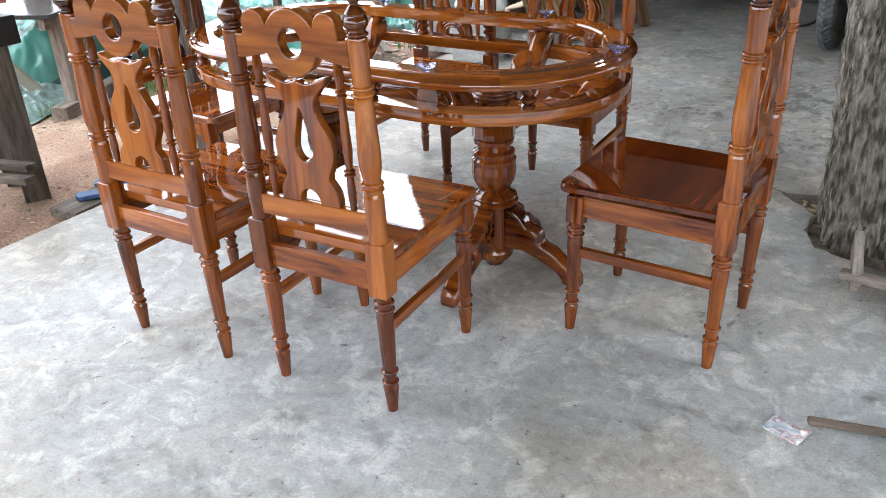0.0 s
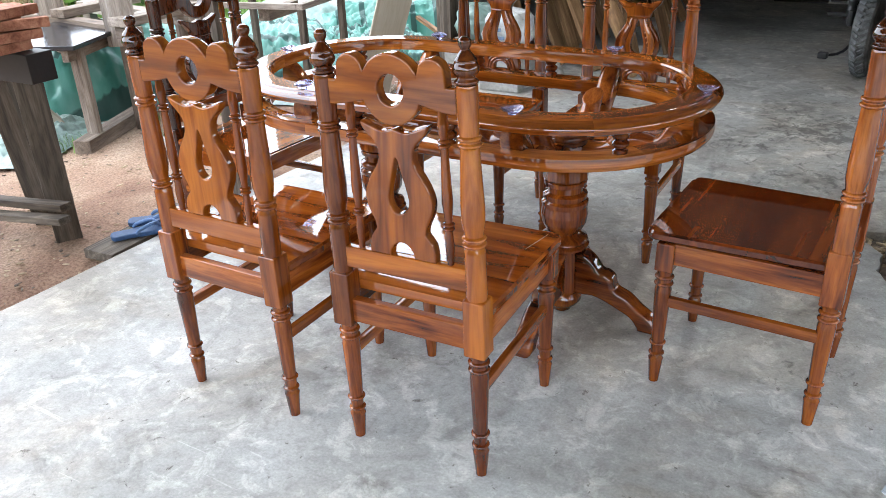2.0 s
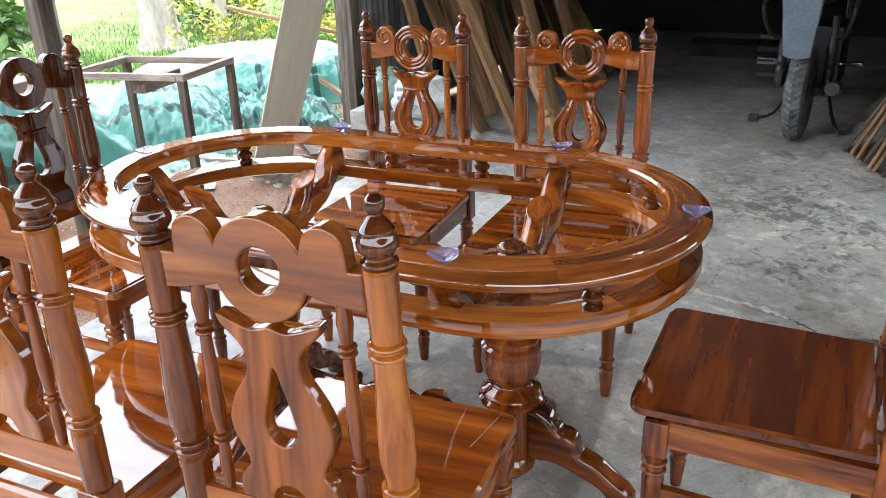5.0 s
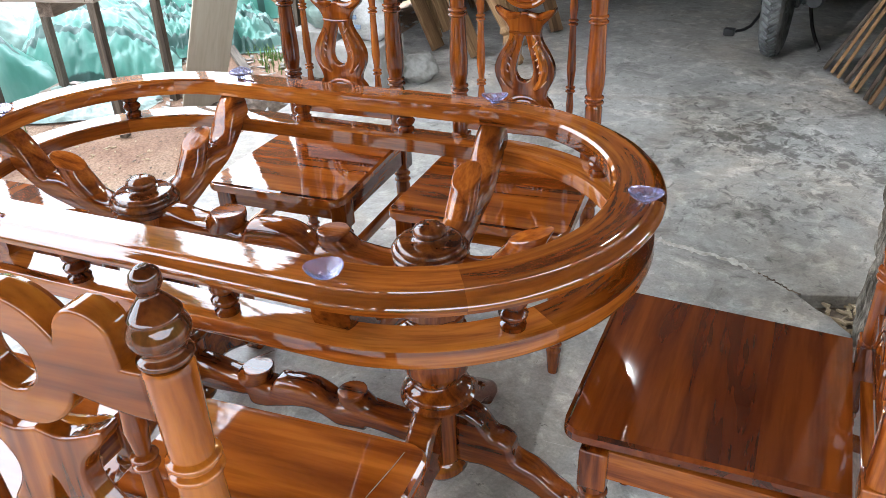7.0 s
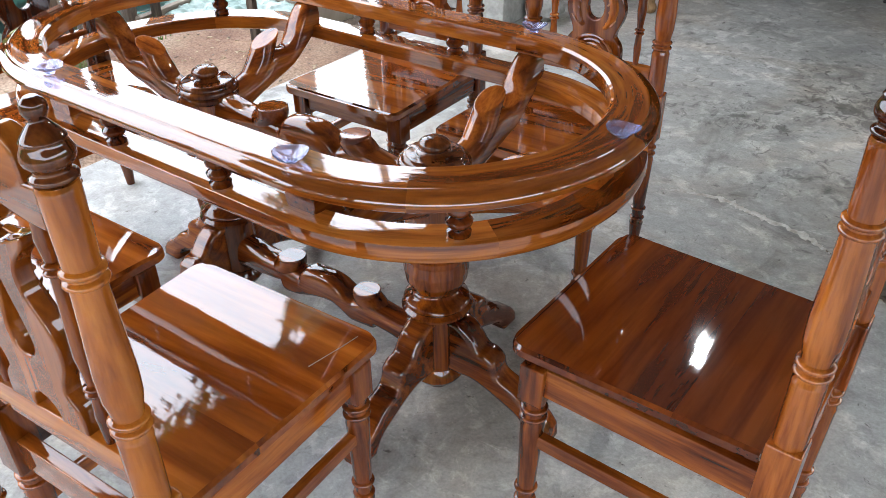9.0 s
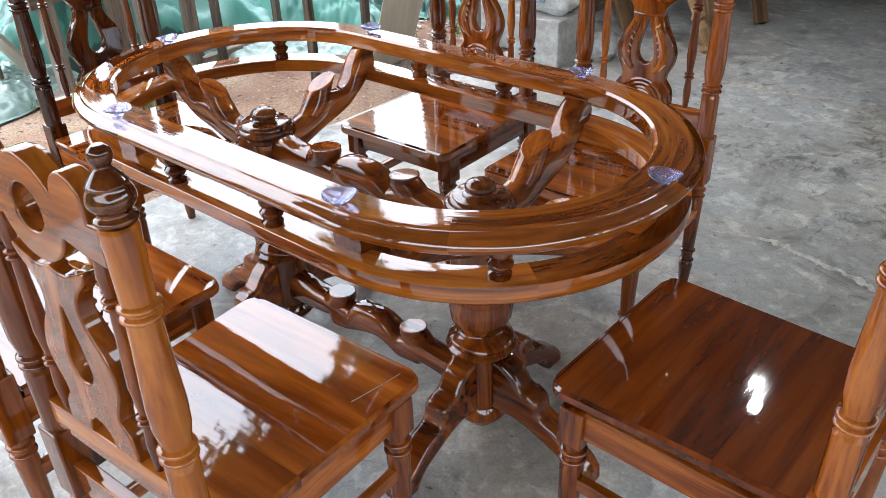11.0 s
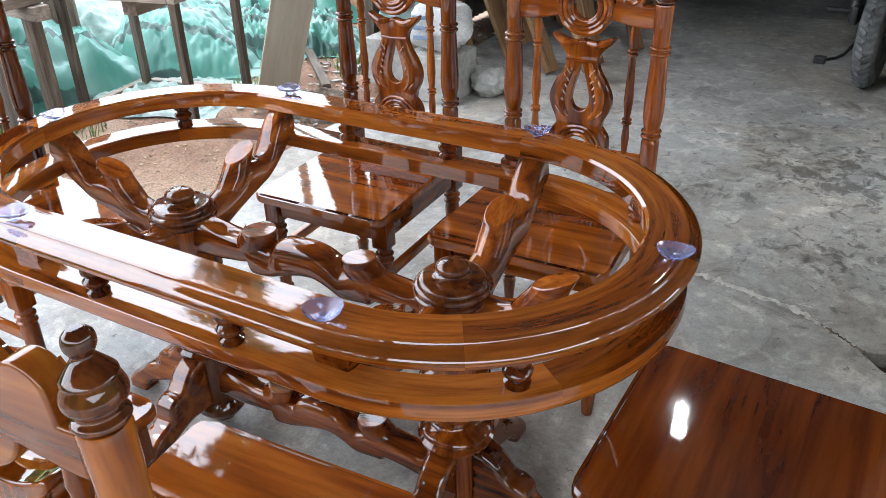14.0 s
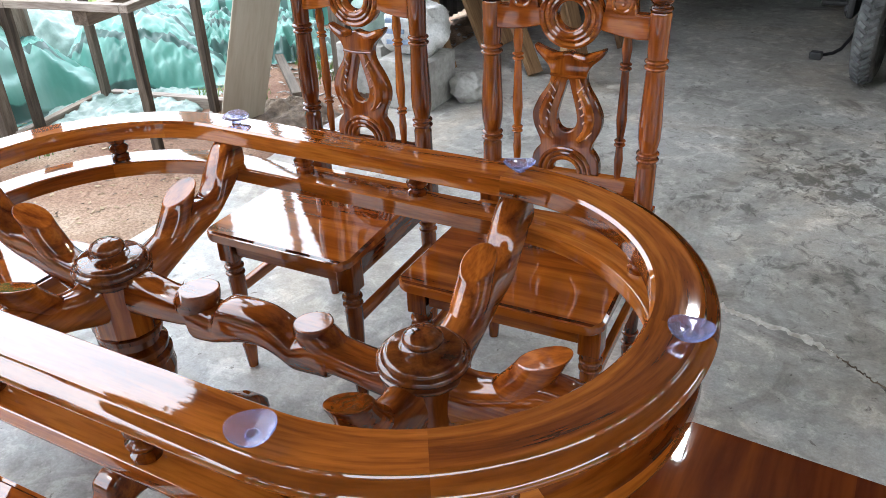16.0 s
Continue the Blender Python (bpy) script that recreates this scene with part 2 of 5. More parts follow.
W_X = grain_wood("varnished_wood_across", "x", rough=0.35)
W_Y = grain_wood("varnished_wood_along", "y", rough=0.35)
W_Z = grain_wood("varnished_wood_upright", "z", rough=0.35)
W_SEAT = grain_wood("varnished_seat_boards", "x", ior=1.85, figure=0.65, rough=0.35, island=True, fine=0.45, tone=(0.86, 1.12))
W_DARKSEAT = grain_wood("dark_varnished_seat_boards", "x", figure=0.8, stops=[(0.24, (0.040, 0.007, 0.003)), (0.38, (0.092, 0.017, 0.004)), (0.53, (0.145, 0.030, 0.005)), (0.75, (0.215, 0.054, 0.008))], rough=0.35, island=True, fine=0.45, tone=(0.8, 1.15), ior=1.7)
W_RAIL = grain_wood("varnished_rail_wood", "x", [(0.24, (0.040, 0.008, 0.003)), (0.37, (0.170, 0.039, 0.006)), (0.52, (0.310, 0.086, 0.012)), (0.74, (0.44, 0.148, 0.022))], rough=0.35, source="UV", island=True, ior=1.85, tone=(0.93, 1.06))
GOLDEN = [(0.24, (0.046, 0.009, 0.002)), (0.38, (0.185, 0.043, 0.005)), (0.53, (0.305, 0.085, 0.009)), (0.74, (0.42, 0.143, 0.016))]
W_GOLD_X = grain_wood("golden_varnished_board", "x", GOLDEN, figure=0.65, rough=0.35, fine=0.7, tone=(0.96, 1.1))
W_GOLD_Z = grain_wood("golden_varnished_splat", "z", GOLDEN, figure=0.65, rough=0.35, fine=0.7, tone=(0.96, 1.1))
W_LEG = grain_wood("brown_varnished_turning", "z", [(0.3, (0.045, 0.008, 0.002)), (0.48, (0.165, 0.034, 0.004)), (0.72, (0.30, 0.080, 0.008))], rough=0.35)
BROWN = [(0.3, (0.045, 0.008, 0.002)), (0.48, (0.165, 0.034, 0.005)), (0.72, (0.30, 0.080, 0.010))]
W_BROWN_X = grain_wood("brown_varnished_limb_x", "x", BROWN, rough=0.35)
W_DARK = grain_wood("dark_varnished_turning", "z", [(0.3, (0.03, 0.007, 0.002)), (0.48, (0.095, 0.022, 0.005)), (0.7, (0.18, 0.052, 0.010))], rough=0.35)
# Dark wood, its colour deepened further because the yard chair is backlit.
W_BACKLIT_UMBER = grain_wood("backlit_umber_varnish", "z", [(0.3, (0.016, 0.004, 0.002)), (0.48, (0.050, 0.011, 0.003)), (0.7, (0.105, 0.027, 0.005))], rough=0.35)
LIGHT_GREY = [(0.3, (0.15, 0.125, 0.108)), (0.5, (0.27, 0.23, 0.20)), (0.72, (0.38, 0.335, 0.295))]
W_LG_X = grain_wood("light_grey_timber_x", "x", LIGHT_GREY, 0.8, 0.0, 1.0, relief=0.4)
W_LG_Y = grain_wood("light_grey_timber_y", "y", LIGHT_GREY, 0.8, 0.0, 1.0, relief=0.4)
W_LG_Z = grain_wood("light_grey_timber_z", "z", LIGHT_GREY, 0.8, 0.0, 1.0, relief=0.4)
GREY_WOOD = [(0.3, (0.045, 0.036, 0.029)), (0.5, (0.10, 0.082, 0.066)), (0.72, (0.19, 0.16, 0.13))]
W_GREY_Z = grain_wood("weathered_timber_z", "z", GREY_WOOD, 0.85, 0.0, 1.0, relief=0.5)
PALE_WOOD = [(0.3, (0.27, 0.235, 0.185)), (0.55, (0.32, 0.285, 0.228)), (0.75, (0.36, 0.325, 0.265))]
W_PALE_Z = grain_wood("pale_plank_wood", "z", PALE_WOOD, 0.7, 0.0, 0.5, figure=0.3, relief=0.2, tone=(0.9, 1.1))
SAWN_WOOD = [(0.3, (0.16, 0.085, 0.040)), (0.52, (0.30, 0.175, 0.085)), (0.75, (0.42, 0.27, 0.14))]
W_SAWN_Z = grain_wood("rough_sawn_wood_z", "z", SAWN_WOOD, 0.8, 0.0, 0.8, relief=0.4, tone=(0.5, 1.15))
RED_WOOD = [(0.3, (0.24, 0.085, 0.05)), (0.52, (0.40, 0.17, 0.105)), (0.75, (0.52, 0.27, 0.17))]
W_RED_X = grain_wood("reddish_offcut_wood", "x", RED_WOOD, 0.8, 0.0, 1.2, relief=0.3)
CONCRETE = concrete_floor()
SOIL = ground_soil()
TARP = striped_tarp()
CUP = clear_plastic()
BARK = mottled("grey_bark", [(0.38, (0.085, 0.070, 0.053)), (0.5, (0.225, 0.195, 0.155)), (0.62, (0.36, 0.32, 0.262))], 46, 0.95, relief=1.0, dist=0.02, fine=120, stretch=(1, 1, 0.30))
PALE_BARK = mottled("pale_bark", [(0.3, (0.25, 0.21, 0.17)), (0.7, (0.50, 0.45, 0.38))], 7, 0.95, relief=0.8, dist=0.02, fine=30, stretch=(1, 1, 0.3))
METAL = mottled("corrugated_grey_metal", [(0.3, (0.13, 0.13, 0.13)), (0.55, (0.26, 0.26, 0.255)), (0.75, (0.36, 0.355, 0.34))], 2.5, 0.5, 0.6, 0.2, 0.003, 25)
ROOFING = mottled("dark_roof_sheet", [(0.3, (0.045, 0.04, 0.035)), (0.7, (0.10, 0.09, 0.08))], 2.5, 0.75, 0.0, 0.2, 0.003, 25)
# Near-black base puts the shed's inner gloom into its walls and boards.
DARK_WALL = mottled("shed_shade_boards", [(0.3, (0.02, 0.017, 0.015)), (0.7, (0.05, 0.044, 0.038))], 2.0, 0.9)
BLACK = plain("black_paint", (0.012, 0.012, 0.013), 0.45)
BLACK_TOP = plain("black_board", (0.018, 0.02, 0.025), 0.18)
RUBBER = mottled("dusty_tyre_rubber", [(0.35, (0.045, 0.045, 0.045)), (0.65, (0.13, 0.13, 0.128))], 14, 0.85, relief=0.3, dist=0.004)
CHROME = plain("chrome", (0.7, 0.7, 0.7), 0.18, 1.0)
GREY_PLASTIC = plain("grey_blue_plastic", (0.13, 0.155, 0.19), 0.5)
RED_LENS = plain("red_lens", (0.35, 0.02, 0.015), 0.15)
BLOCK = mottled("concrete_block", [(0.3, (0.25, 0.24, 0.22)), (0.7, (0.42, 0.41, 0.385))], 8, 0.9, relief=0.6)
SACK = mottled("white_woven_sack", [(0.3, (0.42, 0.42, 0.40)), (0.7, (0.66, 0.66, 0.65))], 6, 0.7, relief=0.3, dist=0.006, fine=90)
SHEET = mottled("white_plastic_sheet", [(0.3, (0.12, 0.20, 0.17)), (0.5, (0.23, 0.32, 0.285)), (0.7, (0.38, 0.45, 0.42))], 5, 0.4, relief=0.4, dist=0.02, fine=20)
BLUE_RUBBER = plain("blue_foam_rubber", (0.035, 0.085, 0.20), 0.6)
BLUE_STRAP = plain("blue_strap", (0.10, 0.19, 0.38), 0.45)
PACKET = mottled("printed_foil_packet", [(0.38, (0.55, 0.62, 0.66)), (0.5, (0.78, 0.80, 0.80)), (0.56, (0.62, 0.36, 0.36)), (0.64, (0.72, 0.76, 0.78))], 28, 0.25, 0.3, 0.3, 0.003, 60)
GRASS = mottled("grass_blades", [(0.3, (0.06, 0.13, 0.02)), (0.55, (0.13, 0.24, 0.045)), (0.75, (0.26, 0.36, 0.09))], 3, 0.6)
LEAF = mottled("green_leaves", [(0.3, (0.04, 0.10, 0.015)), (0.7, (0.12, 0.22, 0.04))], 4, 0.5)
YELLOW_LEAF = mottled("yellow_green_leaves", [(0.35, (0.20, 0.26, 0.035)), (0.6, (0.50, 0.44, 0.05))], 5, 0.5)
STRAW = mottled("dry_straw", [(0.3, (0.22, 0.15, 0.08)), (0.7, (0.46, 0.37, 0.24))], 6, 0.85)
DIRT = mottled("dark_crumbly_soil", [(0.3, (0.06, 0.042, 0.03)), (0.7, (0.22, 0.165, 0.12))], 22, 0.95, relief=0.9, dist=0.02, fine=60)
PALE_DIRT = mottled("pale_sandy_dirt", [(0.3, (0.17, 0.13, 0.095)), (0.7, (0.34, 0.28, 0.215))], 10, 0.95, relief=0.7, dist=0.01, fine=70)
PRINT = plain("blue_print", (0.22, 0.30, 0.42), 0.7)
GLOW, gn, gl, gb = material("lit_bulb_glass", 0.3)
gb.inputs["Base Color"].default_value = (1, 1, 1, 1)
gb.inputs["Emission Color"].default_value = (0.92, 0.97, 1.0, 1)
gb.inputs["Emission Strength"].default_value = 150


# ---- shaping ----
def finish(bm, smooth=True):
    bmesh.ops.recalc_face_normals(bm, faces=bm.faces)
    for f in bm.faces:
        f.smooth = smooth
    return bm


def sharpen(me, deg=35):
    """Smooth shading in which the large faces keep their own normal; edges steeper than deg stay hard."""
    me.set_sharp_from_angle(angle=radians(deg))
    if len(me.polygons) > 12000:
        return me
    limit = math.cos(radians(deg))
    nrm = [p.normal.copy() for p in me.polygons]
    area = [p.area for p in me.polygons]
    round_vert = [[] for _ in me.vertices]
    for p in me.polygons:
        for v in p.vertices:
            round_vert[v].append(p.index)
    out = []
    for p in me.polygons:
        n0 = nrm[p.index]
        for v in p.vertices:
            t = Vector((0, 0, 0))
            for f in round_vert[v]:
                if nrm[f].dot(n0) >= limit:
                    t += nrm[f] * area[f]
            out.append(t.normalized() if t.length > 1e-12 else n0)
    me.normals_split_custom_set(out)
    return me


def mesh_of(bm, name, mat, deg=35):
    me = bpy.data.meshes.new(name)
    finish(bm)
    bm.to_mesh(me)
    bm.free()
    me.materials.append(mat)
    return sharpen(me, deg)


def part(name, bm, mat, parent=None, label="", deg=35):
    """One mesh object from a bmesh or a mesh, under a thing or a part."""
    me = bm if isinstance(bm, bpy.types.Mesh) else mesh_of(bm, name, mat, deg)
    ob = new(name, me)
    if parent:
        ob.parent = parent
    return tagged(ob, label)


def thing(name, label, category, group="", m=None, kind=""):
    e = new(name)
    e.empty_display_size = 0.1
    if m is not None:
        e.matrix_basis = m
    return tagged(e, label, category, group, kind)


def box(bm, lo, hi, bevel=0.003, m=None):
    """A bevelled block between two corners."""
    r = bmesh.ops.create_cube(bm, size=1)
    vs = r["verts"]
    for v in vs:
        for i in range(3):
            v.co[i] = lo[i] + (v.co[i] + 0.5) * (hi[i] - lo[i])
    if bevel:
        es = list({e for v in vs for e in v.link_edges})
        out = bmesh.ops.bevel(bm, geom=es, offset=bevel, segments=2, affect="EDGES", profile=0.5)
        vs = list({v for f in out["faces"] for v in f.verts} | {v for v in vs if v.is_valid})
    if m is not None:
        bmesh.ops.transform(bm, matrix=m, verts=[v for v in vs if v.is_valid])
    return bm


def block(lo, hi, bevel=0.003, m=None):
    return box(bmesh.new(), lo, hi, bevel, m)


def lathe(bm, profile, cx=0.0, cy=0.0, segs=20):
    """A turned piece: (radius, height) from the bottom up; long lengths get loops near both ends."""
    full = [profile[0]]
    for (r0, z0), (r1, z1) in zip(profile, profile[1:]):
        d = math.hypot(r1 - r0, z1 - z0)
        if d > 0.018:
            for t in (0.004 / d, 0.012 / d if d > 0.03 else 0.5, 1 - 0.004 / d):
                full.append((r0 + (r1 - r0) * t, z0 + (z1 - z0) * t))
        full.append((r1, z1))
    profile = full
    rings = []
    for r, z in profile:
        rings.append([bm.verts.new((cx + r * math.cos(2 * math.pi * i / segs), cy + r * math.sin(2 * math.pi * i / segs), z)) for i in range(segs)])
    for a, b in zip(rings, rings[1:]):
        for i in range(segs):
            j = (i + 1) % segs
            bm.faces.new((a[i], a[j], b[j], b[i]))
    bm.faces.new(rings[0][::-1])
    bm.faces.new(rings[-1])
    return bm


def spline(pts, per=6, closed=False):
    """Points along a smooth curve through pts."""
    out, k = [], len(pts)
    for i in range(k if closed else k - 1):
        p = [np.array(pts[(i + o) % k] if closed else pts[min(max(i + o, 0), k - 1)], float) for o in (-1, 0, 1, 2)]
        for s in range(per):
            t = s / per
            out.append(0.5 * (2 * p[1] + (p[2] - p[0]) * t + (2 * p[0] - 5 * p[1] + 4 * p[2] - p[3]) * t * t + (3 * p[1] - p[0] - 3 * p[2] + p[3]) * t ** 3))
    if not closed:
        out.append(np.array(pts[-1], float))
    return out


def tube(bm, pts, radii, segs=12, per=6, closed=False, flat=1.0, wobble=0.0, seed=0.0):
    """A limb along a smooth path, with its own radius at each point."""
    line = spline([(*p, r) for p, r in zip(pts, radii)], per, closed)
    rings, prev = [], None
    for i, q in enumerate(line):
        a = line[(i - 1) % len(line)] if closed or i else line[0]
        b = line[(i + 1) % len(line)] if closed or i < len(line) - 1 else line[-1]
        d = Vector(b[:3]) - Vector(a[:3])
        d.normalize()
        side = d.cross(Vector((0, 0, 1))) if prev is None else prev - prev.dot(d) * d
        if side.length < 1e-4:
            side = d.cross(Vector((1, 0, 0)))
        side.normalize()
        prev = side
        up = side.cross(d)
        ring = []
        for s in range(segs):
            an = 2 * math.pi * s / segs
            w = 1 + wobble * noise.noise(Vector((q[0] * 14 + seed, q[1] * 14 + math.cos(an), q[2] * 14 + math.sin(an))))
            ring.append(bm.verts.new(Vector(q[:3]) + (side * math.cos(an) * flat + up * math.sin(an)) * q[3] * w))
        rings.append(ring)
    pairs = list(zip(rings, rings[1:])) + ([(rings[-1], rings[0])] if closed else [])
    for a, b in pairs:
        for s in range(segs):
            j = (s + 1) % segs
            bm.faces.new((a[s], a[j], b[j], b[s]))
    if not closed:
        bm.faces.new(rings[0][::-1])
        bm.faces.new(rings[-1])
    return bm


def plate(name, outlines, thick, edge, mat, m=None):
    """A sawn board: outlines (holes too) in x and z, rounded edges, its thickness along y. Returns a mesh."""
    cu = bpy.data.curves.new(name, "CURVE")
    cu.dimensions, cu.fill_mode = "2D", "BOTH"
    cu.extrude, cu.bevel_depth, cu.bevel_resolution, cu.offset = thick / 2 - edge, edge, 2, -edge
    for pts in outlines:
        s = cu.splines.new("POLY")
        s.points.add(len(pts) - 1)
        for p, q in zip(s.points, pts):
            p.co = (q[0], q[1], 0, 1)
        s.use_cyclic_u = True
    tmp = bpy.data.objects.new(name, cu)
    scene.collection.objects.link(tmp)
    me = bpy.data.meshes.new_from_object(tmp.evaluated_get(bpy.context.evaluated_depsgraph_get()))
    bpy.data.objects.remove(tmp)
    bpy.data.curves.remove(cu)
    me.transform(Matrix(((1, 0, 0, 0), (0, 0, -1, 0), (0, 1, 0, 0), (0, 0, 0, 1))))
    if m is not None:
        me.transform(m)
    for p in me.polygons:
        p.use_smooth = True
    me.materials.clear()
    me.materials.append(mat)
    return sharpen(me, 40)


def arc(cx, cz, r, a0, a1, k=24):
    return [(cx + r * math.cos(radians(a0 + (a1 - a0) * i / k)), cz + r * math.sin(radians(a0 + (a1 - a0) * i / k))) for i in range(k + 1)]


# ---- large structure ----
SLAB_W, SLAB_N = -1.37, 9.0


def slab():
    """The concrete floor, with a hole for the tree's soil."""
    corners = [(1.08, 1.055), (1.224, 0.887), (1.215, 0.74), (1.27, 0.62), (1.42, 0.55), (1.60, 0.52), (1.80, 0.6), (1.9, 0.9), (1.80, 1.17), (1.50, 1.14), (1.252, 1.10)]
    hole = []
    for (x0, y0), (x1, y1) in zip(corners, corners[1:] + corners[:1]):
        hole += [(x0 + (x1 - x0) * i / 5, y0 + (y1 - y0) * i / 5) for i in range(5)]
    rng = random.Random(4)
    hole = [(x + rng.uniform(-0.006, 0.006), y + rng.uniform(-0.006, 0.006)) for x, y in hole]
    west = [(SLAB_W + rng.uniform(-0.008, 0.008), SLAB_N - i * 0.25) for i in range(61)]
    outer = [(9.0, west[-1][1]), (9.0, SLAB_N)] + west
    me = plate("floor", [outer, hole], 0.12, 0.004, CONCRETE)
    me.transform(Matrix(((1, 0, 0, 0), (0, 0, 1, 0), (0, 1, 0, 0), (0, 0, 0, 1))))
    me.transform(Matrix.Translation((0, 0, -0.06)))
    me.flip_normals()
    return tagged(new("floor", me), "grey worn concrete slab, scuffed and stained", "floor", kind="structure")


slab()


def ground():
    bm = bmesh.new()
    xs = [-400, -120, -40, -20] + [-14 + 0.14 * i for i in range(100)] + [1, 3, 10, 40, 400]
    ys = [-400, -60, -15, -6] + [-3 + 0.15 * i for i in range(90)] + [12, 16, 24, 60, 400]
    grid = []
    for x in xs:
        col = []
        for y in ys:
            inside = x > SLAB_W - 0.1 and -7 < y < 10
            z = -0.055 + 0.05 * noise.noise(Vector((x * 0.8, y * 0.8, 0))) + 0.02 * noise.noise(Vector((x * 5, y * 5, 3)))
            z += max(0, min(1, (-x - 3.5) / 10)) * 0.25
            if inside or abs(x) > 30 or abs(y) > 30:
                z = -0.10
            if 0.8 < x < 2.2 and 0.3 < y < 1.6:
                z = -0.065
            col.append(bm.verts.new((x, y, z)))
        grid.append(col)
    for i in range(len(xs) - 1):
        for j in range(len(ys) - 1):
            bm.faces.new((grid[i][j], grid[i + 1][j], grid[i + 1][j + 1], grid[i][j + 1]))
    return tagged(part("ground", bm, SOIL), "reddish sandy soil turning to grass", "ground", kind="structure")


ground()


def heap(name, cx, cy, rx, ry, h, mat, label, category, kind="", z0=-0.03, rough=0.35, seed=0, res=40):
    """A low irregular mound."""
    bm = bmesh.new()
    rows = []
    for i in range(res // 2 + 1):
        r = i / (res // 2)
        row = []
        for k in range(res):
            a = 2 * math.pi * k / res
            w = 1 + 0.25 * noise.noise(Vector((math.cos(a) * 1.5 + seed, math.sin(a) * 1.5, seed)))
            x, y = cx + rx * r * w * math.cos(a), cy + ry * r * w * math.sin(a)
            z = z0 + h * (1 - r * r) * (1 + rough * noise.noise(Vector((x * 14, y * 14, seed)))) + (0.006 * noise.noise(Vector((x * 60, y * 60, 1))) if r < 1 else -0.01)
            row.append(bm.verts.new((x, y, z)))
        rows.append(row)
    for a, b in zip(rows, rows[1:]):
        for k in range(res):
            j = (k + 1) % res
            bm.faces.new((a[k], b[k], b[j], a[j]))
    bmesh.ops.remove_doubles(bm, verts=bm.verts, dist=1e-5)
    return tagged(part(name, bm, mat), label, category, kind=kind)


heap("tree_soil", 1.42, 0.92, 0.50, 0.44, 0.035, DIRT, "dark crumbly soil round the tree in the slab", "soil", "stuff", -0.065, seed=2)


def corrugated(name, p0, p1, z0, z1, mat, label, pitch=0.076, depth=0.009):
    """An upright corrugated sheet wall from p0 to p1."""
    bm = bmesh.new()
    d = Vector((p1[0] - p0[0], p1[1] - p0[1], 0))
    length = d.length
    d.normalize()
    nrm = Vector((-d.y, d.x, 0))
    k = int(length / pitch * 8)
    cols = []
    for side in (0, 0.004):
        c = []
        for i in range(k + 1):
            s = length * i / k
            o = nrm * (depth * math.sin(2 * math.pi * s / pitch) + side)
            c.append([bm.verts.new(Vector((p0[0], p0[1], z)) + d * s + o) for z in (z0, z1)])
        cols.append(c)
    for c in cols:
        for i in range(k):
            bm.faces.new((c[i][0], c[i + 1][0], c[i + 1][1], c[i][1]))
    for i in range(k):
        for h in (0, 1):
            bm.faces.new((cols[0][i][h], cols[0][i + 1][h], cols[1][i + 1][h], cols[1][i][h]))
    return tagged(part(name, bm, mat, deg=60), label, "wall", kind="structure")


ROOF_Z = 2.75
EAST = 5.6
corrugated("wall_west", (-1.74, 2.85), (-1.74, 8.0), 0.0, ROOF_Z, METAL, "grey corrugated metal sheet wall of the shed")
# Both walls carry the shed's shade in their near-black colour.
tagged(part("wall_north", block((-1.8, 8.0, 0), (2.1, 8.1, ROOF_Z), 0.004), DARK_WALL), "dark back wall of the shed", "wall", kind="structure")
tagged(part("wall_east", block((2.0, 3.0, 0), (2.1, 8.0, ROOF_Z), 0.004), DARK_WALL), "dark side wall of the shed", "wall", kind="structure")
EAVE_W = -1.76
tagged(part("ceiling", block((EAVE_W, -3.7, ROOF_Z), (EAST, 8.3, ROOF_Z + 0.04), 0.004), ROOFING), "dark underside of the sheet roof", "ceiling", kind="structure")


def timber(name, a, b, w, d, mat, label, category, roll=0.0, bevel=0.004, group="", parent=None, kind="", wide=None):
    """A straight timber from a to b, w wide and d thick; the grain runs along its own z."""
    a, b = Vector(a), Vector(b)
    q = (b - a).to_track_quat("Z", "Y").to_matrix().to_4x4()
    m = Matrix.Translation(a) @ q @ pose(0, 0, 0, 0, 0, roll)
    if wide:
        ez = (b - a).normalized()
        ex = Vector(wide)
        ex = (ex - ex.dot(ez) * ez).normalized()
        ey = ez.cross(ex)
        m = Matrix.Translation(a) @ Matrix((ex, ey, ez)).transposed().to_4x4()
    ob = part(name, block((-w / 2, -d / 2, 0), (w / 2, d / 2, (b - a).length), bevel), mat, parent)
    ob.matrix_basis = m
    return tagged(ob, label, category, group, kind)


timber("corner_post", (-1.66, 2.70, 0), (-1.66, 2.70, ROOF_Z), 0.11, 0.11, W_GREY_Z, "dark weathered square post at the shed corner", "post", kind="structure")
timber("edge_post", (-1.395, 0.335, -0.05), (-1.395, 0.335, 1.32), 0.060, 0.060, W_GREY_Z, "dark brown weathered post at the slab edge", "post", kind="structure")
# Added and unseen: hangs low to cut sky and lamp light from the shed.
tagged(part("lintel", block((-1.60, 2.76, 1.52), (3.35, 2.82, ROOF_Z - 0.004), 0.004), DARK_WALL), "unseen dark board that keeps light out of the shed", "wall", kind="structure")
# Unseen mottled green boxes, added to block low light and darken reflections.
BACKDROP_GREEN = mottled("unseen_backdrop_green", [(0.3, (0.02, 0.045, 0.01)), (0.55, (0.06, 0.11, 0.025)), (0.75, (0.13, 0.19, 0.05))], 1.3, 0.9, relief=0.8, dist=0.2, fine=6)
